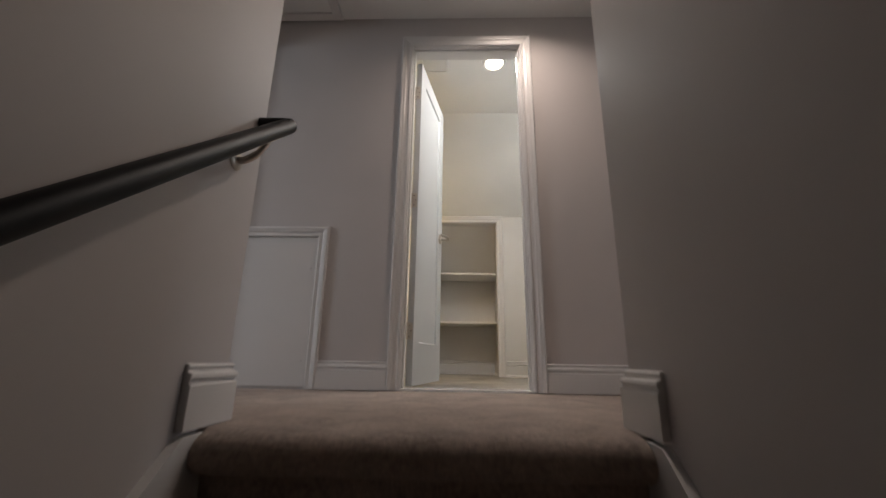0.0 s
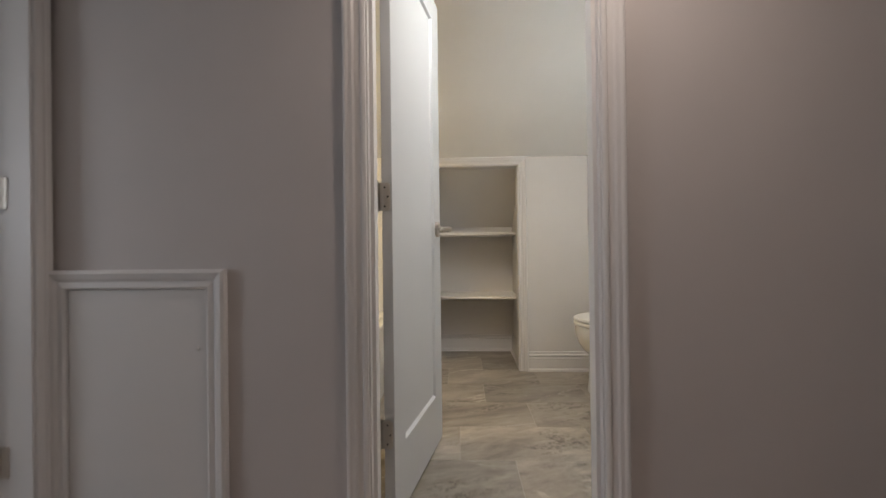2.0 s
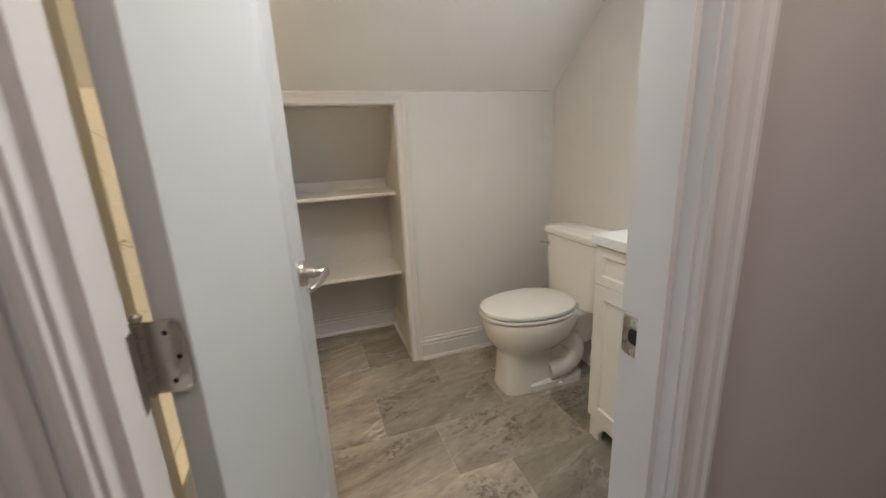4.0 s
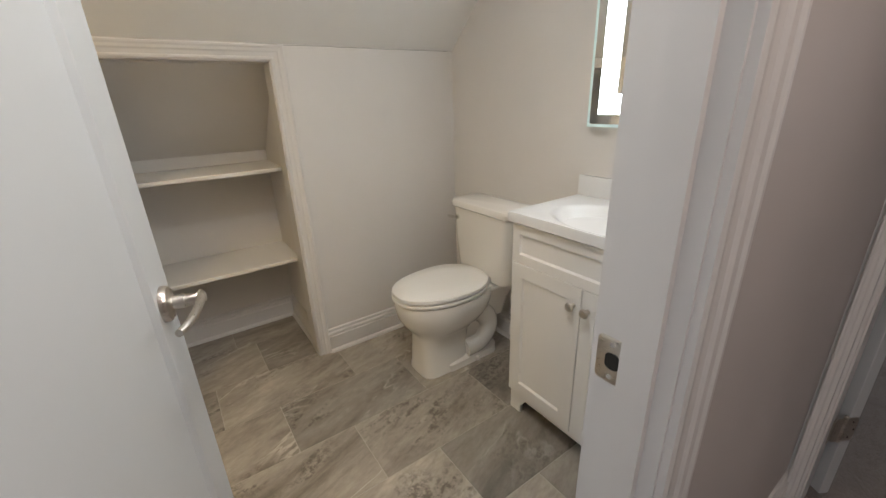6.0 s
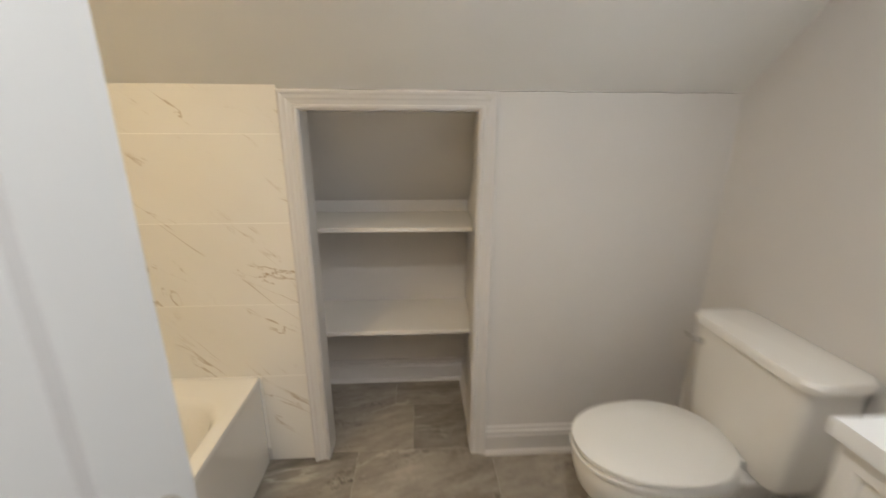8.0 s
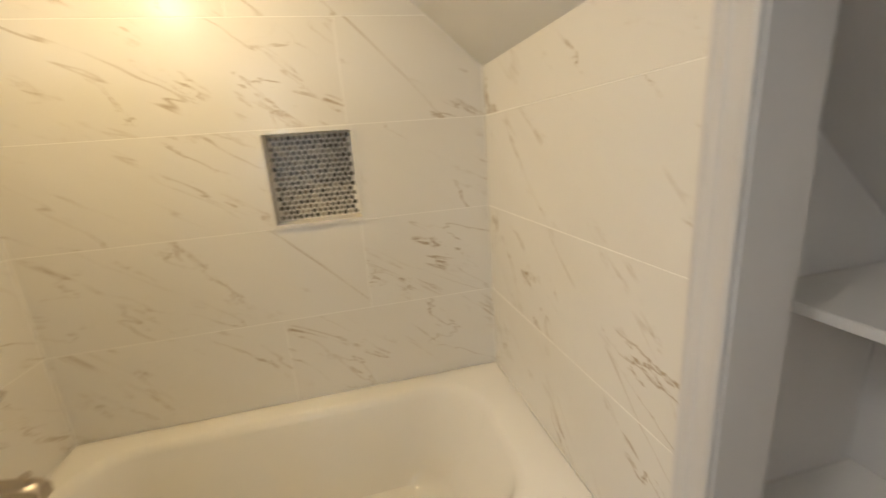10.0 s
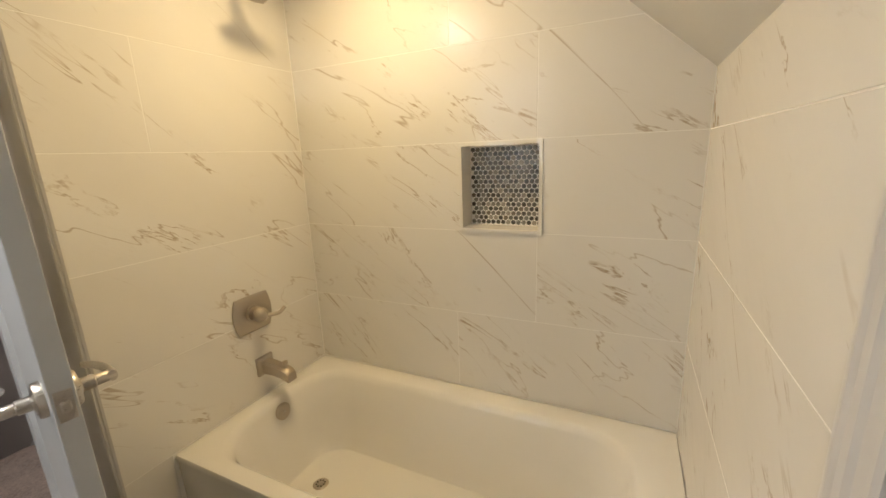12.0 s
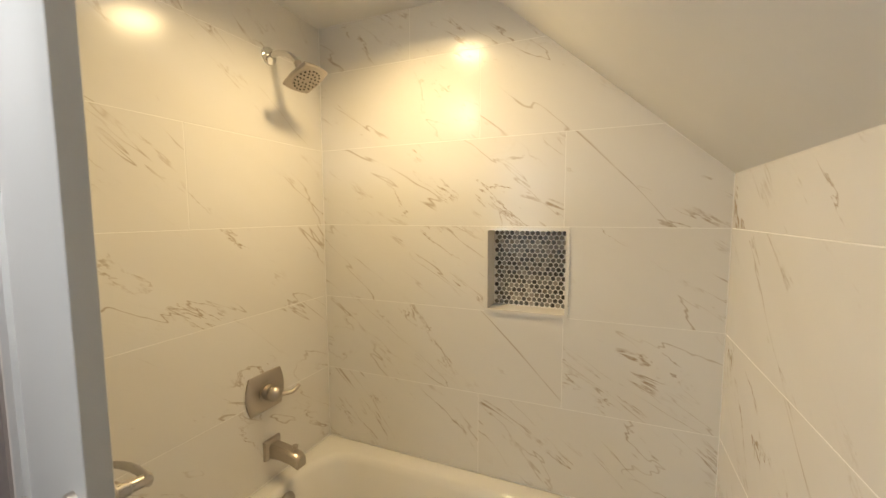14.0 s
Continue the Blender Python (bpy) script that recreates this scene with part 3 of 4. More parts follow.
def panel_door(name, label, pivot, angle, width, height, hand, levers=True):
    """One recessed panel. The leaf runs along local +x from the pivot, its thickness along hand * y."""
    t = 0.035
    d = thing(name, label, "door", pivot[0], pivot[1], 0.014, angle, kind="structure")
    y0, y1 = (0, t) if hand > 0 else (-t, 0)
    st = 0.105
    x0, e = 0.003, 0.0015

    def ring(xa, xb, za, zb, y):
        return [(xa, y, za), (xb, y, za), (xb, y, zb), (xa, y, zb)]
    inner = (st, width - st, 0.22, height - st)
    rings = [ring(*inner, y0), ring(x0 + e, width - e, e, height - e, y0), ring(x0, width, 0, height, y0 + e), ring(x0, width, 0, height, y1 - e), ring(x0 + e, width - e, e, height - e, y1), ring(*inner, y1), ring(*inner, y0)]
    bm = loft(rings, cap=False)
    bmesh.ops.remove_doubles(bm, verts=bm.verts, dist=1e-5)
    part("leaf_frame", bm, DOORS, d)
    bm = bmesh.new()
    rc = 0.010
    bev = 0.008
    # panel with bevelled border on both faces
    box(bm, st, y0 + rc, 0.22, width - st, y1 - rc, height - st)
    for ya, yb in ((y0, y0 + rc), (y1, y1 - rc)):
        o = [(st, 0.22), (width - st, 0.22), (width - st, height - st), (st, height - st)]
        i_ = [(st + bev, 0.22 + bev), (width - st - bev, 0.22 + bev), (width - st - bev, height - st - bev), (st + bev, height - st - bev)]
        vo = [bm.verts.new((a, ya, b)) for a, b in o]
        vi = [bm.verts.new((a, yb, b)) for a, b in i_]
        for k in range(4):
            bm.faces.new((vo[k], vo[(k + 1) % 4], vi[(k + 1) % 4], vi[k]))
    part("panel", bm, DOORS, d)
    for z in (0.28, height / 2 + 0.04, height - 0.22):
        hp = pose(0.0, -0.015 * hand, 0)
        h = part("hinge", lathe([(0.0028, z - 0.049), (0.0036, z - 0.046), (0.0036, z + 0.047), (0.0062, z + 0.0475), (0.0066, z + 0.0515), (0.004, z + 0.0545), (0.0001, z + 0.055)], 12, hp), NICKEL, d, smooth=True)
        for k in range(5):
            za = z - 0.0445 + k * 0.0178
            part("knuckle", lathe([(0.0055, za + 0.0004), (0.0066, za + 0.0012), (0.0066, za + 0.0166), (0.0055, za + 0.0174)], 14, hp), NICKEL, h, smooth=True)

        def hinge_leaf(ya, yb):
            """A plate off the knuckles with two rounded outer corners."""
            rc, s_ = 0.010, math.copysign(1, yb - ya)
            out = [(ya, z - 0.0445)] + [(yb - s_ * rc * (1 - math.sin(q)), z - 0.0445 + rc * (1 - math.cos(q))) for q in (radians(a_) for a_ in range(0, 91, 18))]
            out += [(y_, 2 * z - z_) for y_, z_ in out[::-1]]
            return loft([[(x_, y_, z_) for y_, z_ in out] for x_ in (-0.0018, 0.0008)])
        part("hinge_leaf", hinge_leaf(-0.012 * hand, 0.030 * hand), NICKEL, h)
        part("hinge_leaf", hinge_leaf(-0.018 * hand, -0.046 * hand), NICKEL, h)
        for dz in (-0.03, 0, 0.03):
            part("screw", lathe([(0.0001, 0), (0.0035, 0), (0.003, 0.0008), (0.0001, 0.0008)], 10, pose(-0.0016, (0.012 if dz else 0.022) * hand, z + dz, 0, -90)), DARK, h)
    if levers:
        lever_handle(d, width - 0.062, y0, 0.950, -1, -1)
        lever_handle(d, width - 0.062, y1, 0.950, 1, -1)
        lp = part("latch_plate", block(width - 0.0005, (y0 + y1) / 2 - 0.0125, 0.922, width + 0.0015, (y0 + y1) / 2 + 0.0125, 0.978, 0.0006), NICKEL, d)
        part("latch_bolt", block(width + 0.001, (y0 + y1) / 2 - 0.007, 0.941, width + 0.011, (y0 + y1) / 2 + 0.007, 0.959, 0.003, 2), NICKEL, lp)
    return d


panel_door("door_1", "white one-panel bathroom door standing open with nickel levers", (DOOR_L + 0.008, YD1 + 0.034), 78.6, 0.607, 1.976, -1)
panel_door("door_2", "white one-panel bedroom door swung wide open", (XL - 0.127, BD1 - 0.026), 120.0, 0.75, 1.985, 1)
panel_door("door_3", "white one-panel bedroom door swung wide open", (XR + 0.127, BD1 - 0.026), 60.0, 0.75, 1.985, -1)


# hinge leaves and the strike plate on the jambs
def jamb_leaf(x0, y0, x1, y1, z):
    setting(part("hinge_plate", block(x0, y0, z - 0.045, x1, y1, z + 0.045), NICKEL), "satin nickel hinge plate on a door jamb", "hinge")


for z in (0.294, 1.046, 1.779):
    jamb_leaf(DOOR_L, YD1 - 0.034, DOOR_L + 0.0025, YD1 + 0.001, z)
    jamb_leaf(XL - 0.101, BD1 - 0.0025, XL - 0.067, BD1, z)
    jamb_leaf(XR + 0.067, BD1 - 0.0025, XR + 0.101, BD1, z)
sp = thing("strike_plate", "satin nickel strike plate on the jamb, its latch hole's shade a dark patch", "strike plate", DOOR_R, 2.256, 0.960, kind="structure")
part("plate", loft([[(x, y, z) for y, z, _x in rounded(0.002, 0, 0, hy_, 0.0345 - e_, 0.007)] for x, hy_, e_ in ((0.0, 0.021, 0), (-0.0016, 0.021, 0), (-0.0022, 0.0203, 0.0007))]), NICKEL, sp, smooth=True)
# solid dark patch painted for the shade in the latch opening
part("latch_hole_shade", loft([[(x, y, z) for y, z, _x in rounded(-0.001, 0, 0, 0.0105, 0.0125, 0.008)] for x in (-0.0023, -0.0030)]), DARK, sp)
for dz in (-0.025, 0.025):
    part("screw", lathe([(0.0001, 0), (0.0042, 0), (0.0035, 0.001), (0.0001, 0.001)], 12, pose(-0.0022, 0.001, dz, 0, -90)), CHROME, sp)

# ---- landing things ----
hatch = thing("access_hatch", "low white painted access panel with moulded frame in the landing wall", "access panel", (HX0 + HX1) / 2, YD0, 0, kind="")
hw = (HX1 - HX0) / 2
cw = 0.055
HC = [(0, 0), (0, 0.012), (0.006, 0.016), (0.022, 0.013), (0.030, 0.018), (0.046, 0.022), (0.055, 0.018), (0.055, 0)]
part("frame", sweep([(hw - cw, 0, 0.004), (hw - cw, 0, HZ - cw), (-hw + cw, 0, HZ - cw), (-hw + cw, 0, 0.004)], HC, (0, -1, 0)), TRIM, hatch)
part("panel", block(-hw + cw + 0.002, -0.006, 0.012, hw - cw - 0.002, 0.0, HZ - cw - 0.002, 0.0015), TRIM, hatch)
for z in (0.13, 0.60):
    part("screw", lathe([(0.0001, 0), (0.006, 0), (0.005, 0.003), (0.0001, 0.0035)], 12, pose(hw - cw - 0.03, -0.006, z, 90)), TRIM, hatch)

rail = thing("handrail", "black lacquered round handrail on brackets along the stair wall", "handrail", SX0, NOSE, 0)
rx = 0.076
slope = 0.83
ry1 = 0.118
rz1 = 0.808
part("rail", tube([(rx, -4.0, rz1 - (4.0 + ry1) * slope), (rx, ry1 - 0.01, rz1 - 0.01 * slope), (rx, ry1 - 0.002, rz1 - 0.002 * slope), (rx, ry1 + 0.004, rz1 + 0.003)], [0.0225, 0.0225, 0.0215, 0.018], 20), BLACK, rail, smooth=True)
part("wall_return", tube([(rx + 0.012, ry1 - 0.018, rz1 - 0.012), (rx - 0.01, ry1 - 0.020, rz1 - 0.011), (0.001, ry1 - 0.022, rz1 - 0.011)], [0.0195, 0.0205, 0.0205], 18), BLACK, rail, "black return that meets the wall", smooth=True)
for by in (ry1 - 0.10, ry1 - 1.1, ry1 - 2.1):
    bz = rz1 - (ry1 - by) * slope
    br = part("bracket", tube(smooth_path([(0.004, by - 0.012, bz - 0.088), (0.026, by - 0.012, bz - 0.088), (0.052, by - 0.006, bz - 0.066), (rx - 0.004, by, bz - 0.030)], 4), [0.0095] * 8 + [0.008] * 5, 10), BRONZE, rail, smooth=True)
    part("saddle", loft([[(rx + u, by + v, bz + v * slope - 0.0265 + w) for u, w in ((-0.012, 0), (0.012, 0), (0.012, 0.005), (-0.012, 0.005))] for v in (-0.038, 0.038)]), BRONZE, br)
    part("bracket_plate", lathe([(0.0001, 0), (0.027, 0), (0.027, 0.003), (0.022, 0.007), (0.012, 0.009), (0.0001, 0.009)], 22, pose(0, by - 0.012, bz - 0.088, 0, 90)), BRONZE, br, smooth=True)

att = thing("attic_hatch", "white attic hatch with a flat frame in the landing ceiling", "attic hatch", -0.70, 1.82, CEIL)
part("frame", sweep([(-0.2, -0.3, 0), (0.2, -0.3, 0), (0.2, 0.3, 0), (-0.2, 0.3, 0), (-0.2, -0.3, 0)][::-1], [(0, 0), (0, 0.016), (0.05, 0.016), (0.055, 0.01), (0.055, 0)], (0, 0, -1)), TRIM, att)
part("panel", block(-0.196, -0.296, -0.006, 0.196, 0.296, 0.0), CEILING, att)


def ceiling_light(x, y, label, on=True):
    c = thing("ceiling_light", label, "ceiling light", x, y, CEIL, group="ceiling lights")
    part("trim_ring", lathe([(0.062, -0.004), (0.066, -0.012), (0.085, -0.010), (0.088, 0.0), (0.06, 0.0)], 36), PLASTIC, c, smooth=True)
    part("diffuser", lathe([(0.0001, -0.012), (0.045, -0.011), (0.0615, -0.006), (0.0615, 0.0), (0.0001, 0.0)], 36), LAMP_GLOW, c, "glowing diffuser", smooth=True)


ceiling_light(*VANITY_LAMP, "round white flush ceiling light glowing over the bathroom floor")
ceiling_light(*TUB_LAMP, "round white flush ceiling light glowing warm over the tub")
ceiling_light(*LANDING_LAMP, "round white flush ceiling light over the landing")

vent = thing("ceiling_vent", "white slatted vent grille in the bathroom ceiling", "vent", 0.11, 2.565, CEIL)
part("frame", sweep([(-0.085, -0.085, 0), (0.085, -0.085, 0), (0.085, 0.085, 0), (-0.085, 0.085, 0), (-0.085, -0.085, 0)][::-1], [(0, 0), (0, 0.008), (0.018, 0.006), (0.02, 0)], (0, 0, -1)), PLASTIC, vent)
# dark sheet stands in for the unlit duct behind the slats
part("duct_shade", block(-0.083, -0.083, -0.002, 0.083, 0.083, 0), DARK, vent)
for k in range(9):
    y = -0.07 + k * 0.0175
    part("slat", loft([[(x, y - 0.006, -0.003), (x, y + 0.004, -0.008), (x, y + 0.006, -0.008), (x, y - 0.004, -0.003)] for x in (-0.083, 0.083)]), PLASTIC, vent)


outlet = thing("wall_outlet", "white double outlet plate on the bedroom knee wall", "outlet", -3.27, 4.28, 0.33)
part("plate", block(-0.036, -0.006, -0.058, 0.036, 0.0, 0.058, 0.002), PLASTIC, outlet)
for dz in (-0.02, 0.02):
    part("socket", block(-0.016, -0.0085, dz - 0.014, 0.016, -0.0055, dz + 0.014, 0.003), PLASTIC, outlet)
reg = thing("floor_register", "dark metal heating register in the bedroom carpet", "vent", 5.36, 2.45, 0.0)
part("frame", block(-0.07, -0.15, 0.0005, 0.07, 0.15, 0.008, 0.002), BLACK, reg)
for k in range(9):
    part("slat", block(-0.05, -0.125 + k * 0.03, 0.0085, 0.05, -0.115 + k * 0.03, 0.012), BRONZE, reg)


# ---- bathroom things ----
def toilet():
    t = thing("toilet", "white two-piece porcelain toilet with closed lid beside the vanity", "toilet", XR, 3.49, 0, 180)
    # local +x away from the wall, y across

    def egg(cx, lf, lb, hw, z, n=36, q=0.92):
        pts = []
        for k in range(n):
            a = 2 * math.pi * k / n
            c, s = math.cos(a), math.sin(a)
            pts.append((cx + (lf if c > 0 else lb) * (abs(c) ** q) * (1 if c > 0 else -1), hw * (abs(s) ** q) * (1 if s > 0 else -1), z))
        return pts
    bowl = loft([egg(0.475, 0.128, 0.15, 0.104, 0.0, q=0.5), egg(0.475, 0.130, 0.15, 0.106, 0.010, q=0.5), egg(0.475, 0.124, 0.15, 0.099, 0.04, q=0.5), egg(0.472, 0.122, 0.15, 0.095, 0.13, q=0.52), egg(0.468, 0.124, 0.16, 0.097, 0.20, q=0.58), egg(0.45, 0.150, 0.19, 0.116, 0.232, q=0.75), egg(0.425, 0.215, 0.22, 0.150, 0.266), egg(0.405, 0.262, 0.23, 0.172, 0.312), egg(0.395, 0.284, 0.235, 0.181, 0.360), egg(0.395, 0.288, 0.235, 0.184, 0.390), egg(0.395, 0.284, 0.235, 0.180, 0.408), egg(0.395, 0.272, 0.225, 0.17, 0.413)])
    part("bowl", bowl, PORCELAIN, t, smooth=True)
    # trapway bulge on each side of the pedestal
    for s in (-1, 1):
        pts = smooth_path([(0.36, s * 0.062, 0.27), (0.27, s * 0.066, 0.275), (0.205, s * 0.068, 0.215), (0.205, s * 0.068, 0.145), (0.26, s * 0.066, 0.09), (0.35, s * 0.062, 0.08)], 5)
        part("trapway", tube(pts, [0.058] * len(pts), 14), PORCELAIN, t, smooth=True)
        part("bolt_cap", lathe([(0.0001, 0.02), (0.013, 0.014), (0.016, 0.0), (0.0001, 0.0)][::-1], 14, pose(0.30, s * 0.115, 0.012)), PORCELAIN, t, smooth=True)
    part("trap_core", loft([rounded(0.30, 0, z, hx, hy, 0.05) for z, hx, hy in ((0.04, 0.11, 0.085), (0.18, 0.125, 0.075), (0.33, 0.14, 0.085))]), PORCELAIN, t, smooth=True)
    part("foot", loft([rounded(0.32, 0, z, hx, hy, 0.07) for z, hx, hy in ((0.0, 0.19, 0.112), (0.035, 0.188, 0.110), (0.048, 0.175, 0.096))]), PORCELAIN, t, smooth=True)
    part("deck", loft([rounded(0.155, 0, z, hx, hy, 0.05) for z, hx, hy in ((0.20, 0.09, 0.075), (0.30, 0.11, 0.095), (0.36, 0.125, 0.125), (0.395, 0.13, 0.135), (0.405, 0.125, 0.13))]), PORCELAIN, t, smooth=True)
    part("seat", loft([egg(0.40, 0.284, 0.21, 0.182, 0.415), egg(0.40, 0.290, 0.214, 0.187, 0.421), egg(0.40, 0.290, 0.214, 0.187, 0.429), egg(0.40, 0.284, 0.21, 0.183, 0.433)]), SEAT, t, smooth=True)
    part("lid", loft([egg(0.40, 0.284, 0.208, 0.183, 0.4395), egg(0.40, 0.289, 0.212, 0.187, 0.445), egg(0.40, 0.287, 0.21, 0.185, 0.458), egg(0.40, 0.272, 0.198, 0.172, 0.465), egg(0.40, 0.16, 0.12, 0.10, 0.469)]), SEAT, t, smooth=True)
    for s in (-1, 1):
        part("seat_hinge", loft([rounded(0.20, s * 0.075, z, 0.022, 0.018, 0.008) for z in (0.405, 0.441, 0.445)]), SEAT, t, smooth=True)
    part("tank", loft([rounded(0.105, 0, z, hx, hy, 0.045, 6) for z, hx, hy in ((0.405, 0.070, 0.165), (0.415, 0.085, 0.185), (0.47, 0.09, 0.195), (0.60, 0.094, 0.206), (0.763, 0.097, 0.214))]), PORCELAIN, t, smooth=True)
    part("tank_lid", loft([rounded(0.107, 0, z, hx, hy, 0.05, 6) for z, hx, hy in ((0.764, 0.098, 0.216), (0.770, 0.106, 0.228), (0.790, 0.108, 0.230), (0.801, 0.102, 0.224), (0.807, 0.080, 0.200))]), PORCELAIN, t, smooth=True)
    fl = part("flush_lever", lathe([(0.0001, 0), (0.013, 0), (0.012, 0.012), (0.0001, 0.014)], 16, pose(0.199, -0.16, 0.712, 0, 90)), CHROME, t, "chrome flush lever", smooth=True)
    part("lever_arm", tube([(0.212, -0.16, 0.712), (0.217, -0.18, 0.710), (0.214, -0.215, 0.705), (0.206, -0.24, 0.702)], [0.006, 0.007, 0.008, 0.007], 10), CHROME, fl, smooth=True)


toilet()


def rect(y0, y1, z0, z1, x):
    return [(x, y0, z0), (x, y1, z0), (x, y1, z1), (x, y0, z1)]


def shaker(y0, y1, z0, z1, x, th=0.018, st=0.05, rec=0.008):
    """A framed front in the plane x (facing -x), panel recessed behind a small bevel."""
    e, bv = 0.0015, 0.006
    return loft([rect(y0, y1, z0, z1, x + th), rect(y0, y1, z0, z1, x + e), rect(y0 + e, y1 - e, z0 + e, z1 - e, x), rect(y0 + st, y1 - st, z0 + st, z1 - st, x), rect(y0 + st + bv, y1 - st - bv, z0 + st + bv, z1 - st - bv, x + rec)])


VX, VY0, VY1, VZ = 1.246, 2.390, 3.034, 0.866


def vanity():
    v = thing("vanity_cabinet", "white shaker vanity cabinet with two doors and nickel knobs", "cabinet", 0, 0, 0)
    bm = bmesh.new()
    # carcase: sides with a stepped foot, bottom, back and a front frame
    for y in (VY0, VY1 - 0.016):
        box(bm, VX + 0.018, y, 0.0, XR - 0.02, y + 0.016, VZ)
    box(bm, VX + 0.018, VY0 + 0.016, 0.10, XR - 0.02, VY1 - 0.016, 0.116)
    box(bm, XR - 0.03, VY0 + 0.016, 0.116, XR - 0.02, VY1 - 0.016, VZ)
    part("carcase", bm, CABINET, v)
    bm = bmesh.new()
    box(bm, VX + 0.0, VY0 + 0.02, 0.694, VX + 0.018, VY1 - 0.02, 0.724)
    box(bm, VX + 0.0, VY0 + 0.02, 0.839, VX + 0.018, VY1 - 0.02, VZ)
    for y in (VY0, VY1 - 0.02):
        box(bm, VX + 0.0, y, 0.118, VX + 0.018, y + 0.02, VZ)
    box(bm, VX + 0.0, VY0, 0.075, VX + 0.018, VY1, 0.118)
    for y in (VY0, VY1 - 0.055):
        box(bm, VX, y, 0.0, VX + 0.018, y + 0.055, 0.075)
    # small slanted brackets beside the feet
    for y, s in ((VY0 + 0.055, 1), (VY1 - 0.055, -1)):
        vs = [[bm.verts.new((x, y, 0.075)), bm.verts.new((x, y + s * 0.03, 0.075)), bm.verts.new((x, y, 0.035))] for x in (VX, VX + 0.018)]
        bm.faces.new(vs[0])
        bm.faces.new(vs[1][::-1])
        for k in range(3):
            bm.faces.new((vs[0][k], vs[1][k], vs[1][(k + 1) % 3], vs[0][(k + 1) % 3]))
    part("face_frame", bm, CABINET, v)
    part("drawer_front", shaker(VY0 + 0.002, VY1 - 0.002, 0.7085, 0.860, VX - 0.018, st=0.036), CABINET, v)
    mid = (VY0 + VY1) / 2
    for y0, y1, ky in ((VY0 + 0.002, mid - 0.0015, mid - 0.028), (mid + 0.0015, VY1 - 0.002, mid + 0.028)):
        d = part("door", shaker(y0, y1, 0.112, 0.7065, VX - 0.018, st=0.055), CABINET, v)
        part("knob", lathe([(0.0001, 0.0), (0.008, 0.0), (0.0065, 0.004), (0.006, 0.012), (0.014, 0.018), (0.0165, 0.023), (0.014, 0.028), (0.0001, 0.031)], 20, pose(VX - 0.018, ky, 0.638, 0, -90)), NICKEL, d, "satin nickel knob", smooth=True)


vanity()


def vanity_top():
    v = thing("vanity_sink", "glossy white moulded vanity top with basin and backsplash", "sink", 0, 0, 0)
    x0, x1, y0, y1, z0, z1 = VX - 0.032, XR - 0.002, VY0 - 0.012, VY1 + 0.012, VZ + 0.002, VZ + 0.038
    cx, cy = (x0 + x1) / 2 - 0.02, (y0 + y1) / 2
    n = 48
    bm = bmesh.new()

    def rect_pt(a):
        c, s = math.cos(a), math.sin(a)
        hx0, hx1, hy = cx - x0, x1 - cx, (y1 - y0) / 2
        k = min((hx1 / c) if c > 1e-6 else (hx0 / -c) if c < -1e-6 else 9, (hy / abs(s)) if abs(s) > 1e-6 else 9)
        return cx + c * k, cy + s * k
    angs = sorted([2 * math.pi * k / n for k in range(n)] + [math.atan2(sy * (y1 - y0) / 2, sx) % (2 * math.pi) for sx in (x1 - cx, -(cx - x0)) for sy in (1, -1)])
    rings = []
    for f, z in ((1.0, z0), (1.0, z1 - 0.006), (0.99, z1)):
        rings.append([(cx + (rect_pt(a)[0] - cx) * f, cy + (rect_pt(a)[1] - cy) * f, z) for a in angs])
    for ra, rb, z in ((0.172, 0.262, z1), (0.162, 0.248, z1 - 0.003), (0.150, 0.230, z1 - 0.012), (0.128, 0.195, z1 - 0.040), (0.095, 0.145, z1 - 0.075), (0.055, 0.085, z1 - 0.094), (0.02, 0.03, z1 - 0.098)):
        rings.append([(cx - 0.01 + ra * math.cos(a), cy + rb * math.sin(a), z) for a in angs])
    part("basin_top", loft(rings), BASIN, v, smooth=True)
    part("backsplash", block(XR - 0.022, y0, z1 - 0.001, XR - 0.002, y1, z1 + 0.082, 0.005, 2), BASIN, v, smooth=True)
    part("drain", lathe([(0.0001, 0.004), (0.02, 0.003), (0.022, 0.0), (0.0001, 0.0)][::-1], 20, pose(cx - 0.01, cy, z1 - 0.098)), CHROME, v, smooth=True)
    f = thing("basin_faucet", "satin nickel two-handle basin faucet on the vanity top", "faucet", XR - 0.062, cy, z1)
    part("base_plate", loft([rounded(0, 0, z, hx, hy, 0.02) for z, hx, hy in ((0.0005, 0.027, 0.085), (0.012, 0.026, 0.083), (0.017, 0.020, 0.075))]), NICKEL, f, smooth=True)
    sp = smooth_path([(0, 0, 0.015), (-0.01, 0, 0.055), (-0.05, 0, 0.078), (-0.10, 0, 0.065), (-0.115, 0, 0.048)], 5)
    part("spout", tube(sp, [0.016 - 0.005 * k / (len(sp) - 1) for k in range(len(sp))], 14), NICKEL, f, smooth=True)
    for s in (-1, 1):
        h = part("handle", lathe([(0.017, 0.012), (0.015, 0.035), (0.012, 0.05), (0.008, 0.055), (0.0001, 0.056)], 18, pose(0, s * 0.052, 0)), NICKEL, f, smooth=True)
        part("lever_arm", tube([(0, s * 0.052, 0.05), (-0.008, s * 0.075, 0.056), (-0.014, s * 0.105, 0.062)], [0.007, 0.006, 0.005], 10), NICKEL, h, smooth=True)


vanity_top()

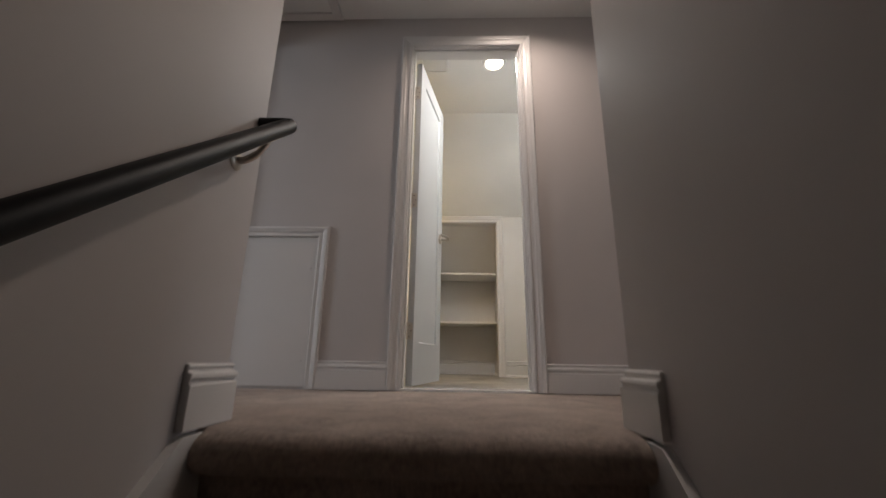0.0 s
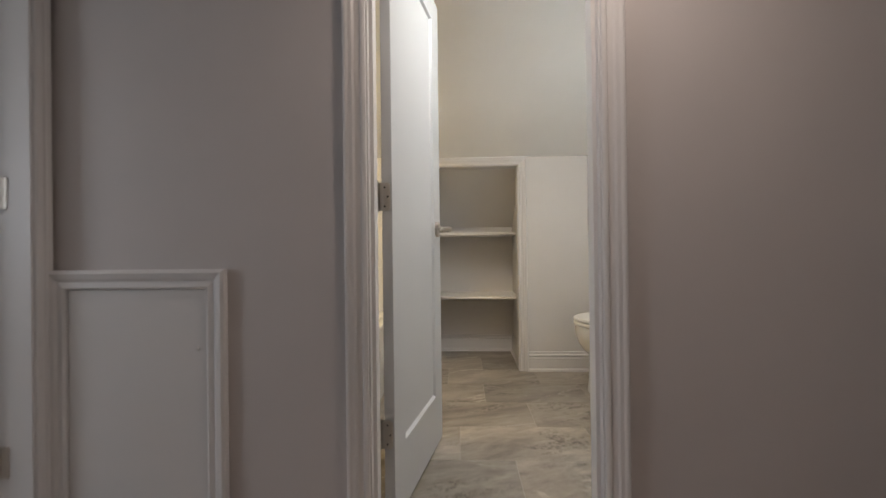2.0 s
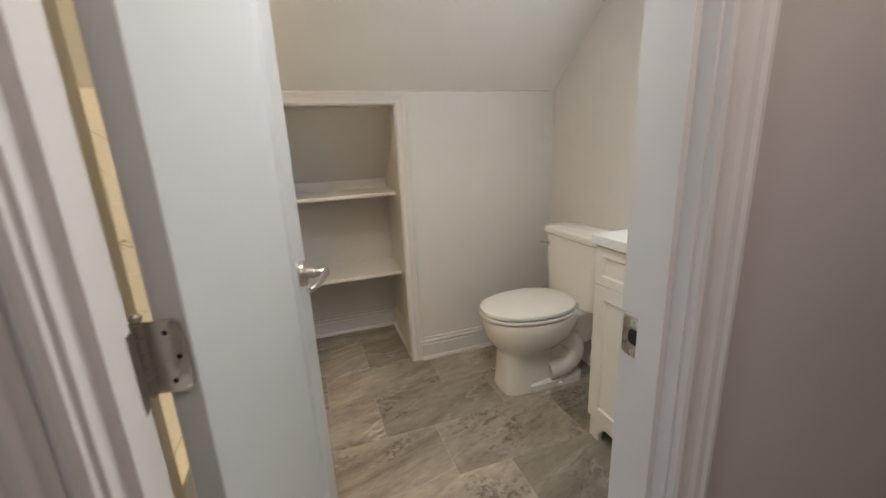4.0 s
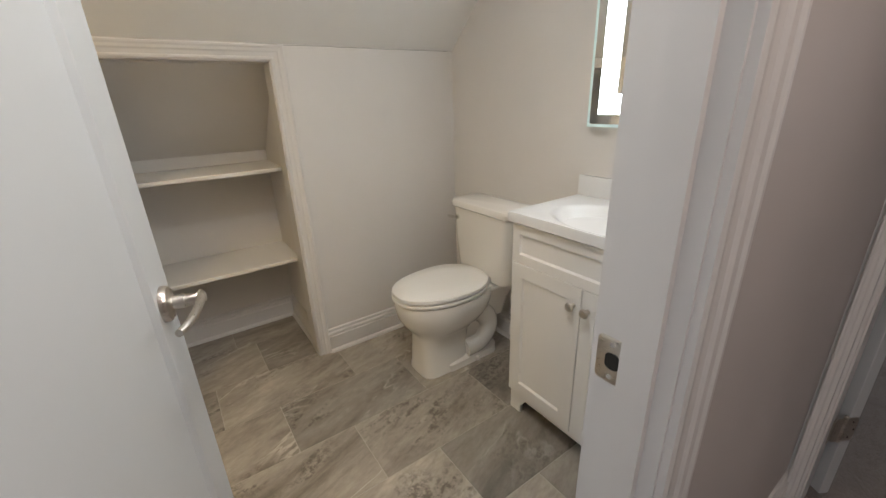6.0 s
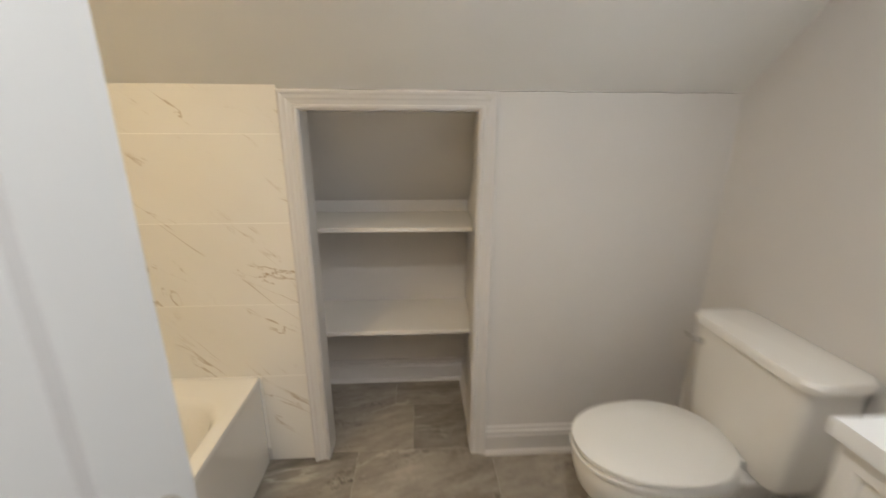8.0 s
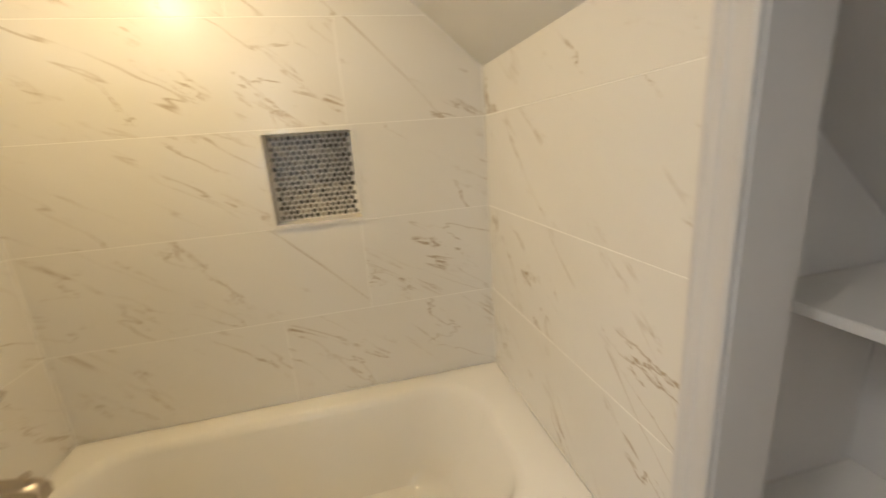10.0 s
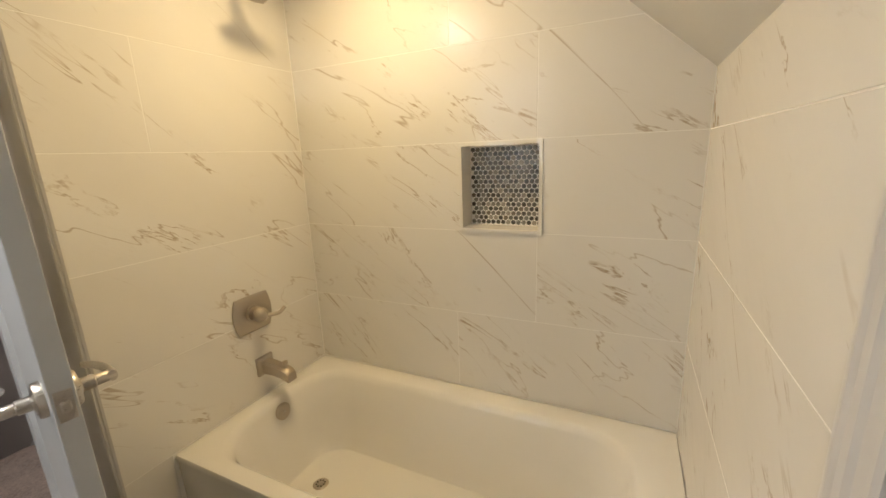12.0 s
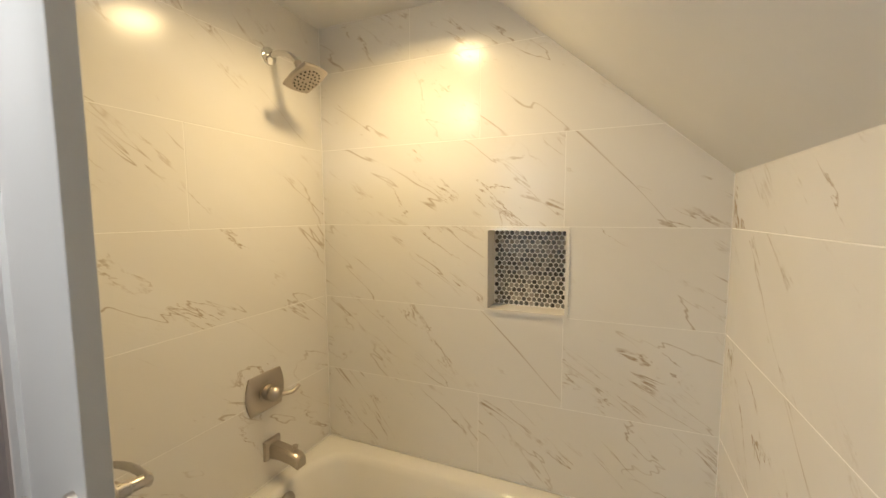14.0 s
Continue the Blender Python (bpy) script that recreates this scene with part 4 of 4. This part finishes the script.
MY0, MY1, MZ0, MZ1 = 2.390, 3.020, 1.178, 1.99
mir = thing("led_mirror", "wall mirror with a glowing white frosted border", "mirror", XR, (MY0 + MY1) / 2, MZ0)
mh, mw = MZ1 - MZ0, (MY1 - MY0) / 2
part("back_box", block(-0.03, -mw + 0.03, 0.03, -0.0005, mw - 0.03, mh - 0.03), PLASTIC, mir)
part("glowing_glass_edge", block(-0.0355, -mw, 0, -0.030, mw, mh), EDGE_GLOW, mir, "greenish polished glass edge with a faint glow added")


def band(i0, i1, x0, x1):
    """A flat rectangular ring between two insets from the mirror's edge."""
    def rg(i, x):
        return [(x, -mw + i, i), (x, mw - i, i), (x, mw - i, mh - i), (x, -mw + i, mh - i)]
    bm = loft([rg(i0, x0), rg(i0, x1), rg(i1, x1), rg(i1, x0), rg(i0, x0)], cap=False)
    bmesh.ops.remove_doubles(bm, verts=bm.verts, dist=1e-6)
    return bm


part("border_glass", band(0.011, 0.045, -0.0357, -0.0365), MIRROR, mir)
part("mirror_glass", block(-0.0365, -mw + 0.115, 0.115, -0.0357, mw - 0.115, mh - 0.115), MIRROR, mir)
part("light_band", band(0.045, 0.115, -0.0357, -0.0366), LED, mir, "glowing white frosted band")


# ---- tub and shower ----
TX0, TX1, TY0, TY1, TZ = -0.924, -0.201, 2.447, 3.936, 0.434


def bathtub():
    t = thing("bathtub", "white enamelled alcove bathtub with a plain apron", "bathtub", 0, 0, 0)
    cx, cy, hx, hy = (TX0 + TX1) / 2, (TY0 + TY1) / 2, (TX1 - TX0) / 2 - 0.001, (TY1 - TY0) / 2 - 0.001
    n = 8
    secs = [rounded(cx, cy, 0.001, hx - 0.012, hy, 0.005, n), rounded(cx, cy, TZ - 0.03, hx - 0.006, hy, 0.006, n), rounded(cx, cy, TZ - 0.012, hx, hy, 0.008, n), rounded(cx, cy, TZ - 0.002, hx - 0.003, hy - 0.003, 0.01, n), rounded(cx, cy, TZ, hx - 0.012, hy - 0.012, 0.012, n)]
    ix, iy, ihx, ihy = cx + 0.012, cy - 0.03, hx - 0.072, hy - 0.10
    secs += [rounded(ix, iy, TZ, ihx + 0.012, ihy + 0.012, 0.16, n), rounded(ix, iy, TZ - 0.006, ihx, ihy, 0.16, n), rounded(ix, iy, TZ - 0.03, ihx - 0.014, ihy - 0.014, 0.16, n), rounded(ix, iy - 0.02, TZ - 0.16, ihx - 0.04, ihy - 0.05, 0.15, n), rounded(ix, iy - 0.05, 0.14, ihx - 0.065, ihy - 0.10, 0.14, n), rounded(ix, iy - 0.055, 0.105, ihx - 0.09, ihy - 0.13, 0.12, n), rounded(ix, iy - 0.055, 0.095, ihx - 0.13, ihy - 0.17, 0.09, n)]
    bm = loft(secs)
    part("tub_body", bm, ACRYLIC, t, smooth=True)
    d = part("drain", lathe([(0.0001, 0.003), (0.026, 0.003), (0.031, 0.0), (0.0001, 0.0)][::-1], 24, pose(-0.56, 2.70, 0.0955)), BRONZE, t, "nickel drain grille", smooth=True)
    for k in range(8):
        a = 2 * math.pi * k / 8
        # dark disc on the grille, coloured as the shade down a drain opening
        part("hole_shade", lathe([(0.0001, 0), (0.0035, 0), (0.0035, 0.0006), (0.0001, 0.0006)], 8, pose(-0.56 + 0.016 * math.cos(a), 2.70 + 0.016 * math.sin(a), 0.0987)), DARK, d)
    o = part("overflow", lathe([(0.0001, 0), (0.034, 0), (0.034, 0.006), (0.028, 0.010), (0.012, 0.008), (0.0001, 0.012)], 28, pose(-0.562, 2.542, 0.383) @ pose(0, 0, 0, -82)), BRONZE, t, "nickel overflow plate", smooth=True)
    part("screw", lathe([(0.0001, 0.008), (0.004, 0.008), (0.004, 0.013), (0.0001, 0.013)], 10, pose(-0.562, 2.542, 0.383) @ pose(0, 0, 0, -82)), CHROME, o)


bathtub()
YF = TY0     # tiled face behind the shower fittings

val = thing("shower_valve", "brushed nickel shower valve with square plate and lever", "shower valve", -0.568, YF, 0.786)
def pillow(h, bow_x, bow_z, n=6):
    """A square outline whose sides swell outwards: pairs across and up."""
    out = []
    for nx, nz, tx, tz in ((0, 1, -1, 0), (-1, 0, 0, -1), (0, -1, 1, 0), (1, 0, 0, 1)):
        for k in range(n):
            f = k / n * 2 - 1
            swell = (bow_x if nx else bow_z) * (1 - f * f)
            out.append((nx * (h + swell) + tx * h * f, nz * (h + swell) + tz * h * f))
    return out


part("plate", loft([[(x, y, z) for x, z in pillow(h, 0.016, 0.002)] for y, h in ((0.0, 0.070), (0.006, 0.071), (0.010, 0.066), (0.011, 0.062))]), BRONZE, val, smooth=True)
part("hub", lathe([(0.036, 0.008), (0.036, 0.014), (0.028, 0.016), (0.028, 0.038), (0.0255, 0.039), (0.0255, 0.042), (0.029, 0.043), (0.029, 0.052), (0.024, 0.064), (0.012, 0.075), (0.0001, 0.078)], 24, pose(0, 0, 0, -90)), BRONZE, val, smooth=True)
lv = smooth_path([(0, 0.062, 0), (-0.02, 0.075, -0.004), (-0.05, 0.09, -0.004), (-0.075, 0.095, 0.012)], 5)
part("lever", tube(lv, [0.009, 0.009] + [0.0075] * (len(lv) - 2), 12), BRONZE, val, smooth=True)

spt = thing("tub_spout", "brushed nickel square tub spout with diverter knob", "tub spout", -0.586, YF, 0.558)
part("flange", loft([[(x, y, z) for x, z in ((-s, -s), (s, -s), (s, s), (-s, s))] for y, s in ((0.0, 0.038), (0.012, 0.036), (0.018, 0.026))]), BRONZE, spt)
part("body", loft([[(-w, y, zc - h), (w, y, zc - h), (w, y, zc + h * 0.6), (w * 0.6, y, zc + h), (-w * 0.6, y, zc + h), (-w, y, zc + h * 0.6)] for y, w, h, zc in ((0.012, 0.026, 0.026, 0), (0.06, 0.024, 0.023, 0.0), (0.11, 0.024, 0.021, -0.006), (0.135, 0.023, 0.022, -0.014), (0.148, 0.021, 0.018, -0.024))]), BRONZE, spt, smooth=True)
part("diverter_knob", lathe([(0.004, 0.01), (0.004, 0.022), (0.010, 0.026), (0.010, 0.036), (0.0001, 0.038)], 14, pose(0, 0.12, 0)), BRONZE, spt, smooth=True)

sh = thing("shower_fixture", "nickel shower head on a bent arm from the tiled wall", "shower head", -0.650, YF, 2.010)
part("flange", lathe([(0.0001, 0), (0.032, 0), (0.030, 0.006), (0.014, 0.014), (0.0001, 0.014)], 24, pose(0, 0, 0, -90)), CHROME, sh, smooth=True)
part("arm", tube(smooth_path([(0, 0.005, 0), (0, 0.05, 0.004), (0.0, 0.10, -0.012), (0, 0.135, -0.045)], 6), 0.0105, 14), CHROME, sh, smooth=True)
hm = pose(0, 0.14, -0.052, 0, 0, 0) @ pose(0, 0, 0, -150, 0, 0)
bm = loft([[hm @ Vector((x, y, z)) for x, y in pillow(h, q, q)] for z, h, q in ((-0.012, 0.009, 0.004), (0.012, 0.011, 0.005), (0.018, 0.009, 0.004), (0.026, 0.018, 0.007), (0.036, 0.036, 0.007), (0.046, 0.051, 0.006), (0.052, 0.057, 0.006), (0.058, 0.057, 0.006), (0.062, 0.053, 0.006))])
part("head", bm, BRONZE, sh, smooth=True)
face = part("spray_face", lathe([(0.0001, 0.0622), (0.050, 0.0622), (0.049, 0.0645), (0.0001, 0.0648)], 32, hm), BRONZE, sh, smooth=True)
for rr, cnt in ((0.016, 6), (0.031, 12), (0.045, 18)):
    for k in range(cnt):
        a = 2 * math.pi * k / cnt
        part("nozzle", lathe([(0.0001, 0.0645), (0.0032, 0.0645), (0.0026, 0.0675), (0.0001, 0.0675)], 6, hm @ pose(rr * math.cos(a), rr * math.sin(a), 0)), DARK, face)


# hairline crack where the roof slope meets the knee wall
rng = random.Random(4)
seam = [(0.0 + k * 0.04, YK - 0.0006, KNEE - 0.004 + rng.uniform(-0.0018, 0.0018)) for k in range(41)]
CRACK, _, _ = material("crack", (0.20, 0.185, 0.17), 0.9)
setting(part("crack", tube(seam, 0.0009, 5), CRACK), "hairline crack in the paint under the roof slope", "crack")

# ---- tiles, last ----
COURSES = [0.434, 0.753, 1.078, 1.393, 1.710, 2.026, CEIL]
G = 0.0013


def tile(parent, poly, depth_axis, d0, d1, mat=MARBLE):
    """A tile from an outline in the wall's plane; its face stands at d1."""
    def put(a, b, d):
        return (d, a, b) if depth_axis == "x" else (a, d, b)
    ca, cb = sum(p[0] for p in poly) / len(poly), sum(p[1] for p in poly) / len(poly)

    def shrink(k):
        out = []
        for a, b in poly:
            da, db = ca - a, cb - b
            out.append((a + math.copysign(k, da), b + math.copysign(k, db)))
        return out
    o, i_ = shrink(G), shrink(G + 0.0006)
    e = 0.0004 if d1 > d0 else -0.0004
    bm = loft([[put(a, b, d0) for a, b in o], [put(a, b, d1 - e) for a, b in o], [put(a, b, d1) for a, b in i_]])
    return part("tile", bm, mat, parent)


def clip_slope(y0, y1, z0, z1):
    """The part of a rectangle on a side wall that lies under the slope."""
    line = lambda y: KNEE + (YK - y) * SLOPE - 0.0012
    pts = []
    poly = [(y0, z0), (y1, z0), (y1, z1), (y0, z1)]
    for (a, b), (c, d) in zip(poly, poly[1:] + poly[:1]):
        fa, fc = line(a) - b, line(c) - d
        if fa >= 0:
            pts.append((a, b))
        if fa * fc < 0:
            t = fa / (fa - fc)
            pts.append((a + (c - a) * t, b + (d - b) * t))
    return pts


w_back = wall("wall_tile_bed_west", around(XL - 0.001, XL + 0.0114, YD1, YK, TZ - 0.35, CEIL), GROUT, "grouted bed of the tiled tub wall")
joints = {0: [3.16], 1: [3.466], 2: [], 3: [3.462], 4: [3.162], 5: [2.88]}
for k in range(6):
    z0, z1 = COURSES[k], COURSES[k + 1]
    ys = [TY0 + 0.001] + joints[k] + [YK - 0.011]
    if k == 2:
        ys = None
        tile(w_back, [(TY0, z0), (NY0, z0), (NY0, z1), (TY0, z1)], "x", XL + 0.0098, TX0)
        tile(w_back, clip_slope(NY1, YK - 0.011, z0, z1), "x", XL + 0.0098, TX0)
    else:
        for a, b in zip(ys, ys[1:]):
            poly = clip_slope(a, b, z0, z1)
            if len(poly) > 2:
                tile(w_back, poly, "x", XL + 0.0098, TX0)
# furred wall behind the shower fittings
w_f = setting(part("wall_shower", block(XL, YD1, 0, -0.058, TY0 - 0.0006, CEIL), GROUT), "tiled shower wall with the fittings", "tiled wall")
fj = {0: [], 1: [], 2: [], 3: [-0.32], 4: [], 5: [-0.34]}
for k in range(-1, 6):
    z0, z1 = (0.03, COURSES[0]) if k < 0 else (COURSES[k], COURSES[k + 1])
    xs = ([TX1 + 0.001] if k < 0 else [TX0 + 0.001] + fj[k]) + [-0.058]
    for a, b in zip(xs, xs[1:]):
        tile(w_f, [(a, z0), (b, z0), (b, z1), (a, z1)], "y", TY0 - 0.0022, TY0)
# moulded white trim that closes the end of the furred wall beside the door
edge = [(-0.0578, 2.301), (-0.044, 2.301), (-0.044, 2.440), (-0.046, 2.445), (-0.048, 2.4425), (-0.051, 2.444), (-0.053, 2.449), (-0.0578, 2.452)]
setting(part("trim", loft([[(x, y, z) for x, y in edge] for z in (0.002, DOOR_H + 0.077)]), TRIM), "white moulded trim at the end of the tiled wall", "trim")
# knee wall tiles
w_k = setting(part("wall_tile_bed_north", block(XL, YK - 0.0104, TZ - 0.36, -0.0165, YK - 0.0005, KNEE + 0.006), GROUT), "grouted bed of the tiled knee wall", "tiled wall")
for k in range(-1, 4):
    z0, z1 = (0.01, COURSES[0]) if k < 0 else (COURSES[k], min(COURSES[k + 1], KNEE + 0.013))
    tile(w_k, [(TX1 + 0.001 if k < 0 else TX0 + 0.001, z0), (-0.0148, z0), (-0.0148, z1), (TX1 + 0.001 if k < 0 else TX0 + 0.001, z1)], "y", YK - 0.0088, YK - 0.011, MARBLE_KNEE)

# niche: trim frame, lining and penny tiles
ni = thing("wall_niche", "recessed shower niche lined with dark round penny tiles", "niche", TX0, (NY0 + NY1) / 2, (NZ0 + NZ1) / 2, kind="structure")
hy, hz, nd = (NY1 - NY0) / 2, (NZ1 - NZ0) / 2, 0.085
fr = 0.012
bm = bmesh.new()
for a, b, c, d in ((-hy, -hz, hy, -hz + fr), (-hy, hz - fr, hy, hz), (-hy, -hz + fr, -hy + fr, hz - fr), (hy - fr, -hz + fr, hy, hz - fr)):
    box(bm, -nd, a, b, 0.006, c, d)
part("frame", bm, PORCELAIN, ni)
part("back", block(-nd - 0.004, -hy, -hz, -nd + 0.001, hy, hz), GROUT, ni)
pd = 0.0192
pen = lathe([(0.0001, 0.0003), (0.0083, 0.0003), (0.0083, 0.0014), (0.0075, 0.0022), (0.0001, 0.0026)], 12, pose(0, 0, 0, 0, 90))
first = part("penny_tile", pen, PENNY, ni, smooth=True)
row = 0
z = -hz + fr + 0.011
pennies = []
while z < hz - fr - 0.008:
    y = -hy + fr + 0.011 + (pd / 2 if row % 2 else 0)
    while y < hy - fr - 0.008:
        pennies.append((y, z))
        y += pd
    z += pd * 0.866
    row += 1
for k, (y, z) in enumerate(pennies):
    ob = first if k == 0 else new("penny_tile", first.data)
    ob.parent = ni
    ob.location = (-nd + 0.001, y, z)

# floor tiles
FL = setting(part("floor_bathroom", block(XL + 0.001, YD1 + 0.011, -0.009, XR - 0.001, NB - 0.001, -0.0012), FLOOR_GROUT), "grey stone-look tiled bathroom floor", "floor")
ROW, LEN = 0.313, 0.605
shared = {}
for rowk in range(-2, 6):
    y1 = 3.973 - rowk * ROW
    y0 = y1 - ROW
    y0c, y1c = max(y0, YD1 + 0.012), min(y1, NB - 0.002)
    if y1c - y0c < 0.02:
        continue
    start = 0.417 if rowk == -1 else 0.170 + rowk * 0.229
    x = start - 5 * LEN
    while x < XR:
        a, b = max(x, XL if y0c < YK else NW + 0.001, TX1 - 0.02 if y0c < YK else -9), min(x + LEN, XR - 0.002 if y0c < YK else NE - 0.001)
        x += LEN
        if b - a < 0.02:
            continue
        key = (round(b - a, 4), round(y1c - y0c, 4))
        if key not in shared:
            hx_, hy_ = key[0] / 2 - 0.001, key[1] / 2 - 0.001
            shared[key] = part("tile", block(-hx_, -hy_, -0.006, hx_, hy_, 0.0, 0.0008), STONE, FL)
            ob = shared[key]
        else:
            ob = new("tile", shared[key].data)
            ob.parent = FL
        ob.location = ((a + b) / 2, (y0c + y1c) / 2, 0)
